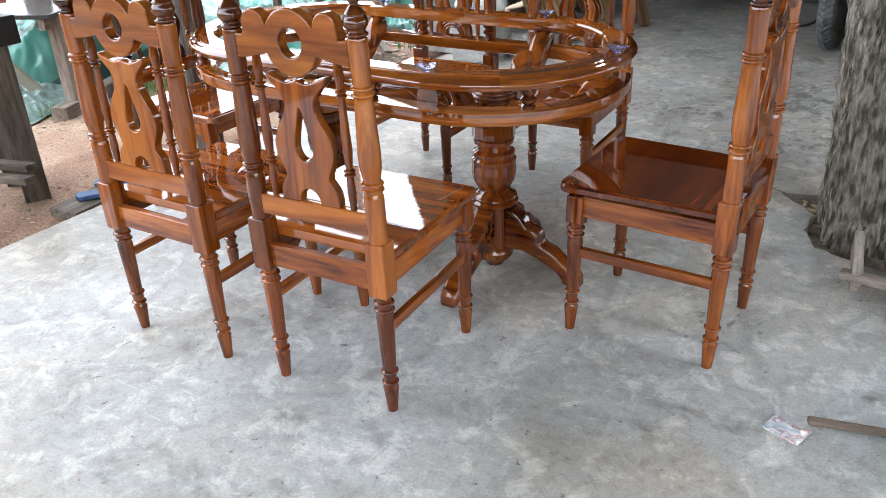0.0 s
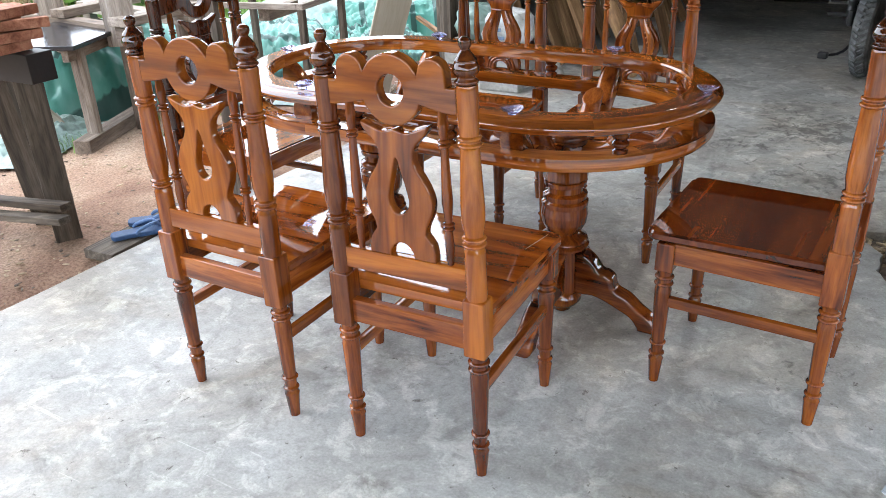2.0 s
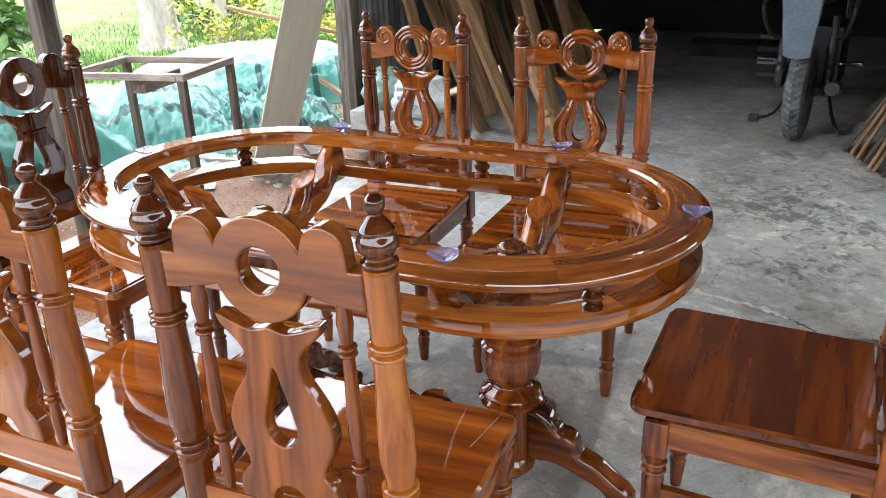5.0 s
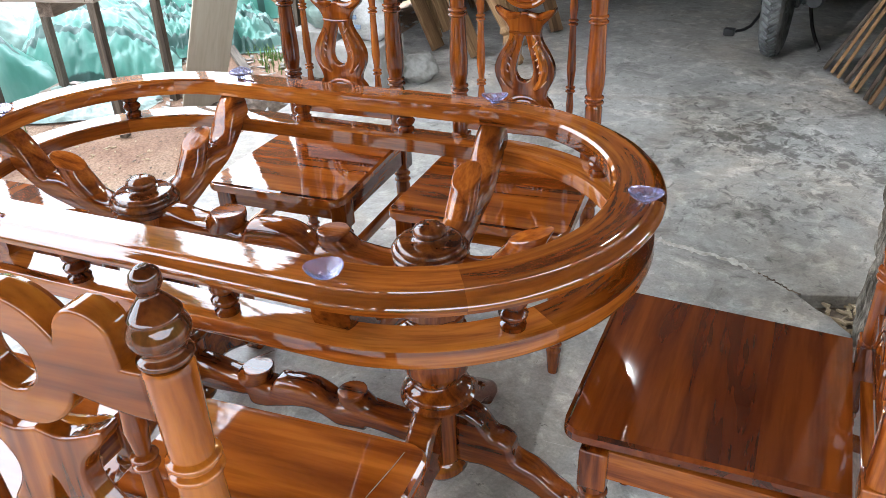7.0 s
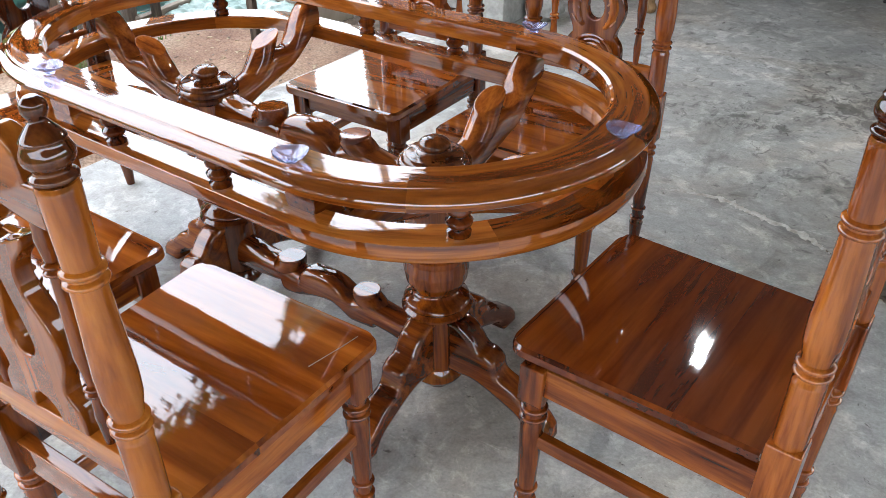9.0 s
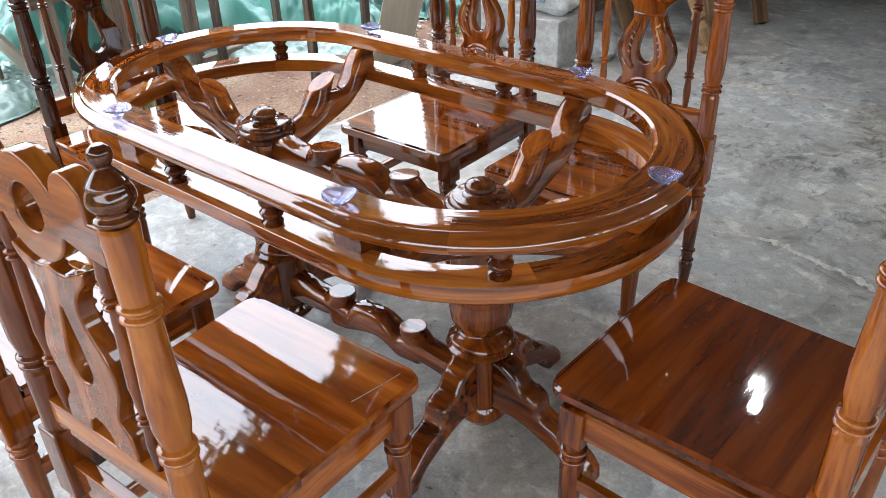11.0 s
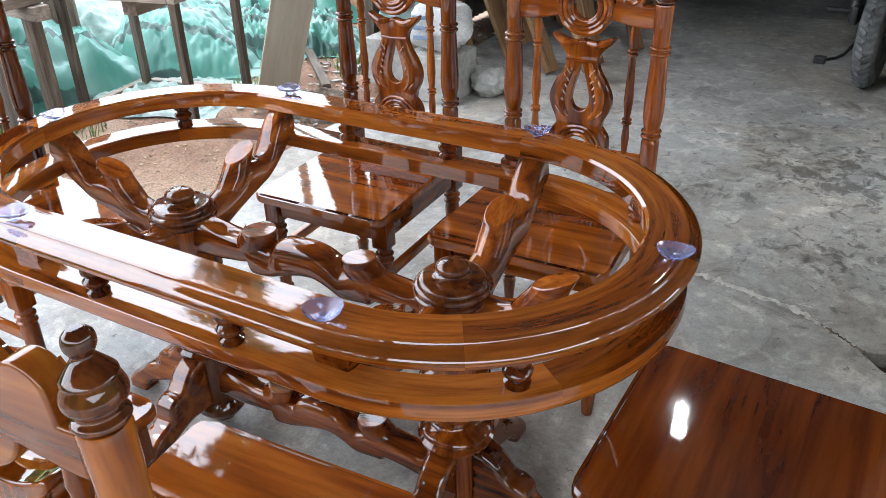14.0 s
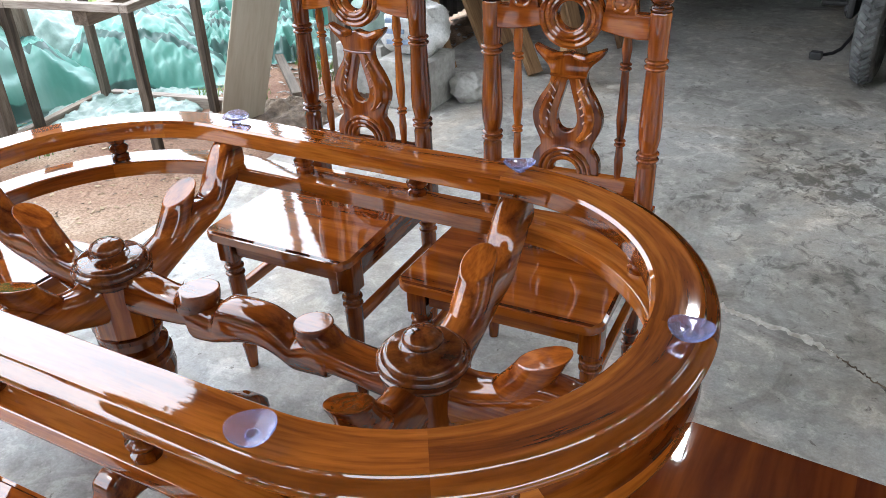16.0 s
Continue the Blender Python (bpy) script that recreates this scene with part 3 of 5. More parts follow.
for i, (lo, hi) in enumerate((((-16, -10.5, -0.2), (14, -10, 3.6)), ((13.5, -10, -0.2), (14, 18, 3.6)), ((-18.5, -10, -0.2), (-18, 18, 3.0)), ((-18, 17.5, -0.2), (14, 18, 3.6)))):
    tagged(part("backdrop", block(lo, hi, 0.05), BACKDROP_GREEN), "unseen dark green boxes that block low light round the yard", "backdrop", kind="structure")


# ---- dining chairs ----
LEG = [(0.0135, 0.0), (0.0195, 0.068), (0.0205, 0.074), (0.0155, 0.082), (0.0155, 0.085), (0.0205, 0.088), (0.0205, 0.093), (0.016, 0.097),
       (0.0175, 0.118), (0.0215, 0.121), (0.0215, 0.126), (0.0175, 0.130), (0.0225, 0.285), (0.0205, 0.296), (0.0245, 0.302), (0.0245, 0.308),
       (0.0205, 0.312), (0.0205, 0.317), (0.0245, 0.321), (0.0245, 0.328), (0.020, 0.334), (0.0225, 0.35)]
POST = [(0.0225, 0.48), (0.0235, 0.50), (0.0235, 0.600), (0.0205, 0.606), (0.0255, 0.612), (0.0255, 0.618), (0.0205, 0.622), (0.0255, 0.626), (0.0255, 0.632),
        (0.0205, 0.638), (0.0255, 0.665), (0.0265, 0.70), (0.0225, 0.79), (0.0215, 0.822), (0.0255, 0.828), (0.0255, 0.834), (0.021, 0.838), (0.0255, 0.842), (0.0255, 0.848),
        (0.0215, 0.854), (0.0235, 0.945), (0.022, 0.950)]
FINIAL = [(r, 0.950 + (z - 0.950) * 1.13) for r, z in ((0.0185, 0.950), (0.0245, 0.954), (0.0245, 0.958), (0.019, 0.963), (0.0265, 0.972), (0.0275, 0.980), (0.023, 0.990), (0.0235, 0.993), (0.0165, 1.001),
          (0.0095, 1.009), (0.0105, 1.012), (0.0135, 1.018), (0.0125, 1.026), (0.006, 1.031))]
SPINDLE = [(0.007, 0.552), (0.0105, 0.60), (0.008, 0.634), (0.0125, 0.638), (0.0125, 0.642), (0.008, 0.645), (0.0125, 0.648), (0.0125, 0.652), (0.008, 0.656),
           (0.0125, 0.70), (0.0095, 0.78), (0.0085, 0.815), (0.0125, 0.819), (0.0125, 0.823), (0.008, 0.826), (0.0125, 0.829), (0.0125, 0.833), (0.0085, 0.837), (0.012, 0.865), (0.0075, 0.912)]


def beaded(profile):
    """Turns each short flat of a turned profile into a round bead between two grooves."""
    out = []
    for i, (r, z) in enumerate(profile):
        flat = 0 < i < len(profile) - 2 and profile[i + 1][0] == r and profile[i + 1][1] - z <= 0.0085
        if flat and r > profile[i - 1][0] and r > profile[i + 2][0]:
            low, z0, z1 = min(profile[i - 1][0], profile[i + 2][0]), z - 0.0022, profile[i + 1][1] + 0.0022
            out += [(low, z0 - 0.0004)] + [(low + (r + 0.0012 - low) * math.sin(math.pi * k / 6) ** 0.6, z0 + (z1 - z0) * k / 6) for k in range(1, 6)] + [(low, z1 + 0.0004)]
        elif i and profile[i - 1][0] == r and out and abs(out[-1][1] - z) < 0.004:
            continue
        else:
            out.append((r, z))
    return [p for k, p in enumerate(out) if k == 0 or p[1] > out[k - 1][1]]


LEG, POST, SPINDLE = beaded(LEG), beaded(POST), beaded(SPINDLE)


def crest_outline(ph):
    top, bottom = [], []
    for i in range(141):
        x = (ph - 0.018) * (i / 70 - 1)
        hi, lo = 0.944, 0.902 + 0.012 * math.cos(x / 0.157 * math.pi)
        for cx, cz, r in ((-ph * 0.571, 0.966, 0.033), (ph * 0.571, 0.966, 0.033), (0, 0.930, 0.074)):
            if abs(x - cx) < r:
                dz = math.sqrt(r * r - (x - cx) ** 2)
                hi = max(hi, cz + dz)
                if cx == 0:
                    lo = min(lo, cz - dz)
        top.append((x, hi))
        bottom.append((x, lo))
    return top + bottom[::-1]


def vase_outline():
    right = spline([(0.0, 0.849), (0.028, 0.843), (0.058, 0.851), (0.082, 0.860), (0.078, 0.844), (0.052, 0.818), (0.043, 0.795), (0.048, 0.770), (0.070, 0.735),
                    (0.084, 0.700), (0.081, 0.668), (0.066, 0.635), (0.063, 0.618)], 4)
    foot = spline([(0.063, 0.618), (0.079, 0.597), (0.084, 0.575), (0.084, 0.556)], 3)
    arch = [(0.030, 0.556), (0.028, 0.570), (0.021, 0.582), (0.011, 0.589), (0.0, 0.592)]
    half = [tuple(p) for p in right] + [tuple(p) for p in foot][1:] + arch
    return half + [(-x, z) for x, z in half[::-1]][1:-1]


GOLD_BACK = (W_GOLD_X, W_GOLD_Z)


def dining_chair(dark=False, ph=0.175, hw=0.212, back=None, carved=True, off=0.0):
    """Turned posts, pierced crest, vase splat, boarded seat. It faces +y, its back posts stand at y = 0."""
    ch = thing("dining_chair", "", "chair")
    golden = back == GOLD_BACK
    back_x, back_z = back or (W_X, W_Z)
    for sx in (-1, 1):
        x = ph * sx
        part("leg", lathe(bmesh.new(), LEG, x, 0), W_LEG, ch, deg=50)
        bm = bmesh.new()
        box(bm, (x - 0.026, -0.026, 0.345), (x + 0.026, 0.026, 0.487), 0.004)
        lathe(bm, POST, x, 0)
        post = part("post", bm, W_GOLD_Z if golden and sx > 0 else W_LEG if golden else W_BACKLIT_UMBER if back else W_Z, ch, deg=50)
        part("finial", lathe(bmesh.new(), [tuple(p) for p in spline(FINIAL, 3)], x, 0, 32), W_DARK, post, "dark turned finial", 60)
        bm = bmesh.new()
        x += 0.006 * sx
        lathe(bm, LEG, x, 0.405)
        box(bm, (x - 0.024, 0.381, 0.345), (x + 0.024, 0.429, 0.424), 0.004)
        part("leg", bm, W_LEG, ch, deg=50)
        part("side_apron", block((x - 0.012, 0.02, 0.365), (x + 0.012, 0.385, 0.424), 0.003), W_Y, ch)
        part("stretcher", block((x - 0.010, 0.012, 0.238), (x + 0.010, 0.394, 0.267), 0.004), W_Y, ch)
        bm = bmesh.new()
        lathe(bm, SPINDLE, ph * 0.657 * sx, 0, 14)
        part("spindle", bm, W_LEG if back else W_Z, ch, deg=60)
    part("front_apron", block((-ph + 0.02, 0.393, 0.365), (ph - 0.02, 0.417, 0.424), 0.003), W_X, ch)
    part("back_apron", block((0.022 - ph, -0.012, 0.355), (ph - 0.022, 0.012, 0.417), 0.003), W_X, ch)
    part("back_rail", block((0.019 - ph, -0.012, 0.502), (ph - 0.019, 0.012, 0.556), 0.004), back_x if golden else W_X, ch)
    crest = part("crest_rail", plate("crest_rail", [crest_outline(ph), arc(0, 0.930, 0.032, 0, 345, 23)], 0.030, 0.004, back_x), None, ch)
    drop = [tuple(p) for p in spline([(0, 0.786), (0.010, 0.755), (0.021, 0.715), (0.025, 0.688), (0.017, 0.667), (0, 0.660), (-0.017, 0.667), (-0.025, 0.688), (-0.021, 0.715), (-0.010, 0.755)], 4, True)]
    vase = part("vase_splat", plate("vase_splat", [vase_outline(), drop], 0.026, 0.004, back_z), None, ch)
    # carving on the front face
    for r, w in ((0.066, 0.0075), (0.0535, 0.0055), (0.042, 0.0065)) if carved else ():
        pts = [(r * math.cos(a), 0.0135, 0.930 + r * math.sin(a)) for a in [2 * math.pi * i / 20 for i in range(20)]]
        part("ring_moulding", tube(bmesh.new(), pts, [w] * 20, 8, 2, True), back_x, crest)
    for sx in (-1, 1) if carved else ():
        pts, rad = [], []
        for i in range(16):
            a = math.pi * 2.6 * i / 15
            r = 0.027 - 0.020 * i / 15
            pts.append((sx * (ph * 0.571 - r * math.cos(a + 2.2)), 0.0135, 0.966 + r * math.sin(a + 2.2)))
            rad.append(0.0058 - 0.002 * i / 15)
        part("scroll", tube(bmesh.new(), pts, rad, 8, 3), back_x, crest)
        bm = bmesh.new()
        tube(bm, [(sx * q[0], 0.012, q[1]) for q in ((0.020, 0.797), (0.030, 0.765), (0.047, 0.728), (0.055, 0.695), (0.047, 0.660), (0.030, 0.640))], [0.004, 0.009, 0.012, 0.013, 0.011, 0.006], 8, 4)
        for i in range(7):
            z = 0.77 - 0.018 * i
            x0 = 0.026 + 0.0042 * i
            tube(bm, [(sx * x0, 0.0205, z - 0.012), (sx * (x0 + 0.014), 0.019, z + 0.006)], [0.0026, 0.0016], 6, 2)
        part("leaf_carving", bm, back_z, vase)
        tip = [(sx * 0.012, 0.0115, 0.842), (sx * 0.040, 0.014, 0.838), (sx * 0.064, 0.013, 0.848), (sx * 0.078, 0.011, 0.856)]
        part("petal_carving", tube(bmesh.new(), tip, [0.006, 0.010, 0.008, 0.003], 8, 3), back_z, vase)
    for r in (0.037, 0.050, 0.062) if carved else ():
        pts = [(r * math.cos(a), 0.0115, 0.557 + r * 0.95 * math.sin(a)) for a in [math.pi * i / 12 for i in range(13)]]
        part("arch_moulding", tube(bmesh.new(), pts, [0.0058] * 13, 8, 2), back_z, vase)
    part("collar", tube(bmesh.new(), [(-0.042, 0.012, 0.795), (0, 0.015, 0.793), (0.042, 0.012, 0.795)], [0.004] * 3, 8, 3), back_x, vase)
    # seat of three glued boards
    bm = bmesh.new()
    hb, y0, y1, rc = hw - 0.014, 0.030, 0.465, 0.035

    def half_width(y):
        w = hb + (hw - hb) * (y - y0) / (y1 - y0)
        if y > y1 - rc:
            w -= rc - math.sqrt(max(0, rc * rc - (y - y1 + rc) ** 2))
        return w
    cuts = [y0, 0.165, 0.318, y1]
    for a, b in zip(cuts, cuts[1:]):
        ys = [a + (b - a) * i / 14 for i in range(15)]
        if b == y1:
            ys = sorted(ys + [y1 - rc * (1 - math.sin(math.pi / 2 * i / 8)) for i in range(9)])
        prof = []
        for y in ys:
            w = half_width(y)
            f = 0.004 if b == y1 and y > y1 - 0.006 else 0.0
            prof.append([bm.verts.new(c) for c in ((off - w + 0.004, y, 0.426), (off - w, y, 0.430), (off - w, y, 0.444 - f), (off - w + 0.006, y, 0.450 - f), (off + w - 0.006, y, 0.450 - f), (off + w, y, 0.444 - f), (off + w, y, 0.430), (off + w - 0.004, y, 0.426))])
        for p, q in zip(prof, prof[1:]):
            for i in range(8):
                j = (i + 1) % 8
                bm.faces.new((p[i], q[i], q[j], p[j]))
        bm.faces.new(prof[0])
        bm.faces.new(prof[-1][::-1])
    bmesh.ops.dissolve_degenerate(bm, edges=bm.edges, dist=1e-6)
    part("seat", bm, W_DARKSEAT if dark else W_SEAT, ch, deg=28)
    return ch


def lean(ch, left, right, ph=0.175):
    """Hand-made backs are not quite square: shifts the tops of the two posts, and all between them."""
    for ob in ch.children_recursive:
        if ob.type != "MESH":
            continue
        for v in ob.data.vertices:
            k = max(0.0, (v.co.z - 0.45) / 0.58)
            t = (v.co.x + ph) / (2 * ph)
            if k and v.co.y < 0.05:
                v.co.x += k * (left[0] * (1 - t) + right[0] * t)
                v.co.y += k * (left[1] * (1 - t) + right[1] * t)


CHAIRS = "chairs round the dining table"
light_chair = dining_chair(hw=0.228, back=GOLD_BACK, off=-0.020)
light_chair.matrix_basis = pose(0.307, -0.823, 0, 0, 0, 3)
tagged(light_chair, "orange-brown varnished wooden dining chair, pierced vase back, scratched seat", "chair", CHAIRS)
lean(light_chair, (0.002, 0.0), (-0.024, 0.016))
second_chair = dining_chair(back=GOLD_BACK)
second_chair.matrix_basis = pose(-0.252, -0.850, 0, 0, 0, 1.0)
lean(second_chair, (0.004, 0.0), (0.012, 0.0))
tagged(second_chair, "orange-brown varnished wooden dining chair with plain rear of vase back", "chair", CHAIRS)
carved_chair = dining_chair()
carved_chair.matrix_basis = pose(-0.300, 0.845, 0, 0, 0, 181.0)
tagged(carved_chair, "glossy wooden dining chair with carved ringed crest and leaf splat", "chair", CHAIRS)
dark_chair = dining_chair(True, 0.178, 0.226)
dark_chair.matrix_basis = pose(1.140, -0.026, 0, 0, 0, 88.3)
for ob in dark_chair.children_recursive:
    # the frame stands a little out of square under its seat
    for v in ob.data.vertices if not ob.name.startswith("seat") else ():
        v.co.x -= 0.046 * max(0.0, 1 - v.co.z)
tagged(dark_chair, "varnished wooden dining chair with dark reddish seat at table end", "chair", CHAIRS)
wide_chair = dining_chair(False, 0.194, 0.234)
wide_chair.matrix_basis = pose(0.272, 0.848, 0, 0, 0, 181.5)
tagged(wide_chair, "glossy wide wooden dining chair with carved rings near shed floor", "chair", CHAIRS)
yard_chair = dining_chair(False, 0.190, 0.228, (W_BACKLIT_UMBER, W_BACKLIT_UMBER), False)
yard_chair.matrix_basis = pose(-1.135, 0.0, 0, 0, 0, -91)
tagged(yard_chair, "varnished wooden dining chair with dark plain vase back near the yard", "chair", CHAIRS)
bm = bmesh.new()
for p, q in (((0.148, 0.335, 0.4504), (0.163, 0.405, 0.4504)), ((0.163, 0.405, 0.4504), (0.169, 0.440, 0.4504))):
    tube(bm, [p, q], [0.0009, 0.0006], 6, 2)
part("scratch", bm, PALE_DIRT, light_chair, "fine pale scratch on the seat")


# ---- oval table base without its glass ----
HUB = 0.345


def oval_rail(profile, cuts, step=0.02):
    """A rail bent round the oval: profile points (distance from the axis, height); cuts split it into glued lengths."""
    straight = 2 * HUB
    rc = 0.39
    half = math.pi * rc
    total = 2 * straight + 2 * half

    def place(s, r):
        s %= total
        if s < straight:
            return (-HUB + s, -r)
        s -= straight
        if s < half:
            a = -math.pi / 2 + s / rc
            return (HUB + r * math.cos(a), r * math.sin(a))
        s -= half
        if s < straight:
            return (HUB - s, r)
        s -= straight
        a = math.pi / 2 + s / rc
        return (-HUB + r * math.cos(a), r * math.sin(a))
    verts, faces, uvs = [], [], []
    cuts = [c * total for c in cuts]
    k = len(profile)
    for a, b in zip(cuts, cuts[1:] + [cuts[0] + total]):
        n = max(2, int((b - a) / step))
        base = len(verts)
        for i in range(n + 1):
            s = a + (b - a) * i / n
            for r, z in profile:
                verts.append((*place(s, r), z))
        for i in range(n):
            for j in range(k):
                q = (j + 1) % k
                faces.append((base + i * k + j, base + (i + 1) * k + j, base + (i + 1) * k + q, base + i * k + q))
                u0, u1 = a + (b - a) * i / n, a + (b - a) * (i + 1) / n
                v0, v1 = profile[j][0] + profile[j][1], profile[q][0] + profile[q][1]
                uvs += [(u0, v0), (u1, v0), (u1, v1), (u0, v1)]
        faces.append(tuple(base + j for j in range(k))[::-1])
        faces.append(tuple(base + n * k + j for j in range(k)))
        uvs += [(0, 0)] * (2 * k)
    me = bpy.data.meshes.new("rail")
    me.from_pydata(verts, [], faces)
    uv = me.uv_layers.new(name="UVMap")
    for i, c in enumerate(uvs):
        uv.data[i].uv = c
    for p in me.polygons:
        p.use_smooth = True
    bm = bmesh.new()
    bm.from_mesh(me)
    bmesh.ops.recalc_face_normals(bm, faces=bm.faces)
    bm.to_mesh(me)
    bm.free()
    me.materials.append(W_RAIL)
    return sharpen(me, 40)


def sawn_stub(bm, pts, radii, at, normal, segs=28):
    """A stub grown past its end and cut off flat across the given direction, added to bm."""
    own = bmesh.new()
    tube(own, pts, radii, segs, 6, wobble=0.02, seed=at[0] * 7)
    bmesh.ops.bisect_plane(own, geom=own.verts[:] + own.edges[:] + own.faces[:], plane_co=at, plane_no=normal, clear_outer=True)
    bmesh.ops.holes_fill(own, edges=[e for e in own.edges if e.is_boundary], sides=0)
    rim = [e for e in own.edges if len(e.link_faces) == 2 and max(len(f.verts) for f in e.link_faces) > 8 and all(abs((v.co - Vector(at)).dot(Vector(normal).normalized())) < 1e-4 for v in e.verts)]
    bmesh.ops.bevel(own, geom=rim, offset=0.003, segments=2, affect="EDGES", profile=0.5)
    me = bpy.data.meshes.new("stub")
    own.to_mesh(me)
    own.free()
    bm.from_mesh(me)
    bpy.data.meshes.remove(me)


def carved(bm, stations, m=None, seed=0.0, segs=28, per=7):
    """A limb cut from thick plank: (x, bottom, top, half width) along it, flat flanks and soft arrises."""
    rings = []
    for x, b, t, w in spline(stations, per):
        mid, h = (b + t) / 2, (t - b) / 2
        ring = []
        for k in range(segs):
            a = 2 * math.pi * k / segs
            ca, sa = math.cos(a), math.sin(a)
            cy, cz = math.copysign(abs(ca) ** 0.62, ca), math.copysign(abs(sa) ** 0.74, sa)
            bump_off = 1 + 0.02 * noise.noise(Vector((x * 17 + seed, cy * 1.5, cz * 1.5 + seed)))
            v = Vector((x, w * cy * bump_off * (1 - 0.10 * cz), mid + h * cz * bump_off))
            ring.append(bm.verts.new(m @ v if m is not None else v))
        rings.append(ring)
    for p, q in zip(rings, rings[1:]):
        for k in range(segs):
            j = (k + 1) % segs
            bm.faces.new((p[k], p[j], q[j], q[k]))
    bm.faces.new(rings[0][::-1])
    bm.faces.new(rings[-1])
    return bm


# distance along, underside, upper side, half width
ARM = [(0.045, 0.498, 0.600, 0.036), (0.080, 0.510, 0.592, 0.035), (0.120, 0.527, 0.600, 0.034), (0.160, 0.542, 0.616, 0.034), (0.205, 0.556, 0.634, 0.033), (0.240, 0.568, 0.632, 0.033),
       (0.262, 0.577, 0.630, 0.033), (0.282, 0.588, 0.644, 0.033), (0.300, 0.598, 0.676, 0.033), (0.325, 0.614, 0.710, 0.033), (0.348, 0.634, 0.727, 0.033), (0.372, 0.660, 0.7275, 0.033)]
LINK = [(-0.300, 0.512, 0.603, 0.036), (-0.255, 0.516, 0.598, 0.036), (-0.205, 0.522, 0.588, 0.036), (-0.160, 0.528, 0.586, 0.036), (-0.138, 0.530, 0.588, 0.036), (-0.128, 0.506, 0.586, 0.037), (-0.095, 0.508, 0.580, 0.037),
        (-0.074, 0.513, 0.580, 0.037), (-0.058, 0.518, 0.600, 0.038), (-0.010, 0.532, 0.607, 0.037), (0.035, 0.536, 0.604, 0.036), (0.070, 0.526, 0.588, 0.036), (0.094, 0.514, 0.570, 0.036), (0.110, 0.510, 0.572, 0.036),
        (0.150, 0.512, 0.588, 0.036), (0.168, 0.514, 0.586, 0.036), (0.180, 0.526, 0.582, 0.035), (0.225, 0.524, 0.576, 0.035), (0.262, 0.518, 0.574, 0.036), (0.300, 0.514, 0.578, 0.036)]
table = thing("dining_table", "glossy varnished oval wooden table base with branch-shaped arms, no glass top", "table")
TOP_R = [(0.335, 0.726), (0.333, 0.729), (0.333, 0.760), (0.338, 0.765), (0.3405, 0.765), (0.3965, 0.765), (0.3995, 0.7645), (0.403, 0.763), (0.405, 0.759), (0.408, 0.757), (0.418, 0.755), (0.424, 0.750),
         (0.426, 0.744), (0.424, 0.739), (0.419, 0.737), (0.418, 0.734), (0.417, 0.729), (0.412, 0.725), (0.345, 0.7245)]
LOW_R = [(0.345, 0.635), (0.345, 0.665), (0.349, 0.668), (0.408, 0.668), (0.412, 0.665), (0.414, 0.646), (0.412, 0.637), (0.406, 0.630), (0.355, 0.630)]
part("top_rail", oval_rail(TOP_R, [0.02, 0.235, 0.345, 0.505, 0.72, 0.86]), None, table)
part("lower_rail", oval_rail(LOW_R, [0.01, 0.27, 0.38, 0.51, 0.76, 0.90]), None, table)
BALUSTER = [(0.019, 0.667), (0.020, 0.675), (0.013, 0.680), (0.021, 0.688), (0.0225, 0.695), (0.014, 0.703), (0.021, 0.710), (0.022, 0.716), (0.018, 0.727)]
for bx, by in ((-0.13, -0.39), (0.17, -0.39), (-0.16, 0.39), (0.12, 0.39), (0.602, -0.282), (0.602, 0.282), (-0.602, -0.282), (-0.602, 0.282)):
    part("baluster", lathe(bmesh.new(), BALUSTER, bx, by, 20), W_LEG, table, "brown turned baluster", 60)

PEDESTAL = [(0.020, 0.004), (0.030, 0.010), (0.034, 0.026), (0.052, 0.034), (0.062, 0.048), (0.063, 0.066), (0.054, 0.080), (0.058, 0.086), (0.058, 0.235),
            (0.078, 0.240), (0.080, 0.248), (0.072, 0.256), (0.076, 0.262), (0.072, 0.272), (0.056, 0.280), (0.050, 0.290), (0.058, 0.300), (0.069, 0.322), (0.073, 0.350), (0.070, 0.378),
            (0.072, 0.382), (0.072, 0.392), (0.064, 0.398), (0.068, 0.406), (0.068, 0.416), (0.054, 0.424), (0.052, 0.440), (0.064, 0.446), (0.066, 0.458), (0.060, 0.464)]
HUB_CAP = [(0.066, 0.575), (0.070, 0.580), (0.074, 0.584), (0.0745, 0.590), (0.070, 0.594), (0.075, 0.598), (0.076, 0.604), (0.073, 0.609), (0.068, 0.611), (0.067, 0.616), (0.063, 0.620), (0.060, 0.6215), (0.036, 0.623), (0.028, 0.625),
           (0.026, 0.629), (0.0275, 0.631), (0.032, 0.635), (0.033, 0.641), (0.030, 0.647), (0.022, 0.652), (0.012, 0.6545), (0.004, 0.655)]
LEG_SHAPE = [tuple(p) for p in spline([(0.045, 0.235), (0.075, 0.232), (0.105, 0.212), (0.130, 0.180), (0.150, 0.176), (0.172, 0.160), (0.178, 0.135), (0.190, 0.122), (0.225, 0.108), (0.262, 0.078),
                                       (0.295, 0.055), (0.315, 0.030)], 4)] + [(0.318, 0.0), (0.262, 0.0)] + [tuple(p) for p in spline([(0.258, 0.012), (0.235, 0.040), (0.190, 0.062), (0.145, 0.080), (0.110, 0.088), (0.080, 0.085), (0.045, 0.085)], 4)]
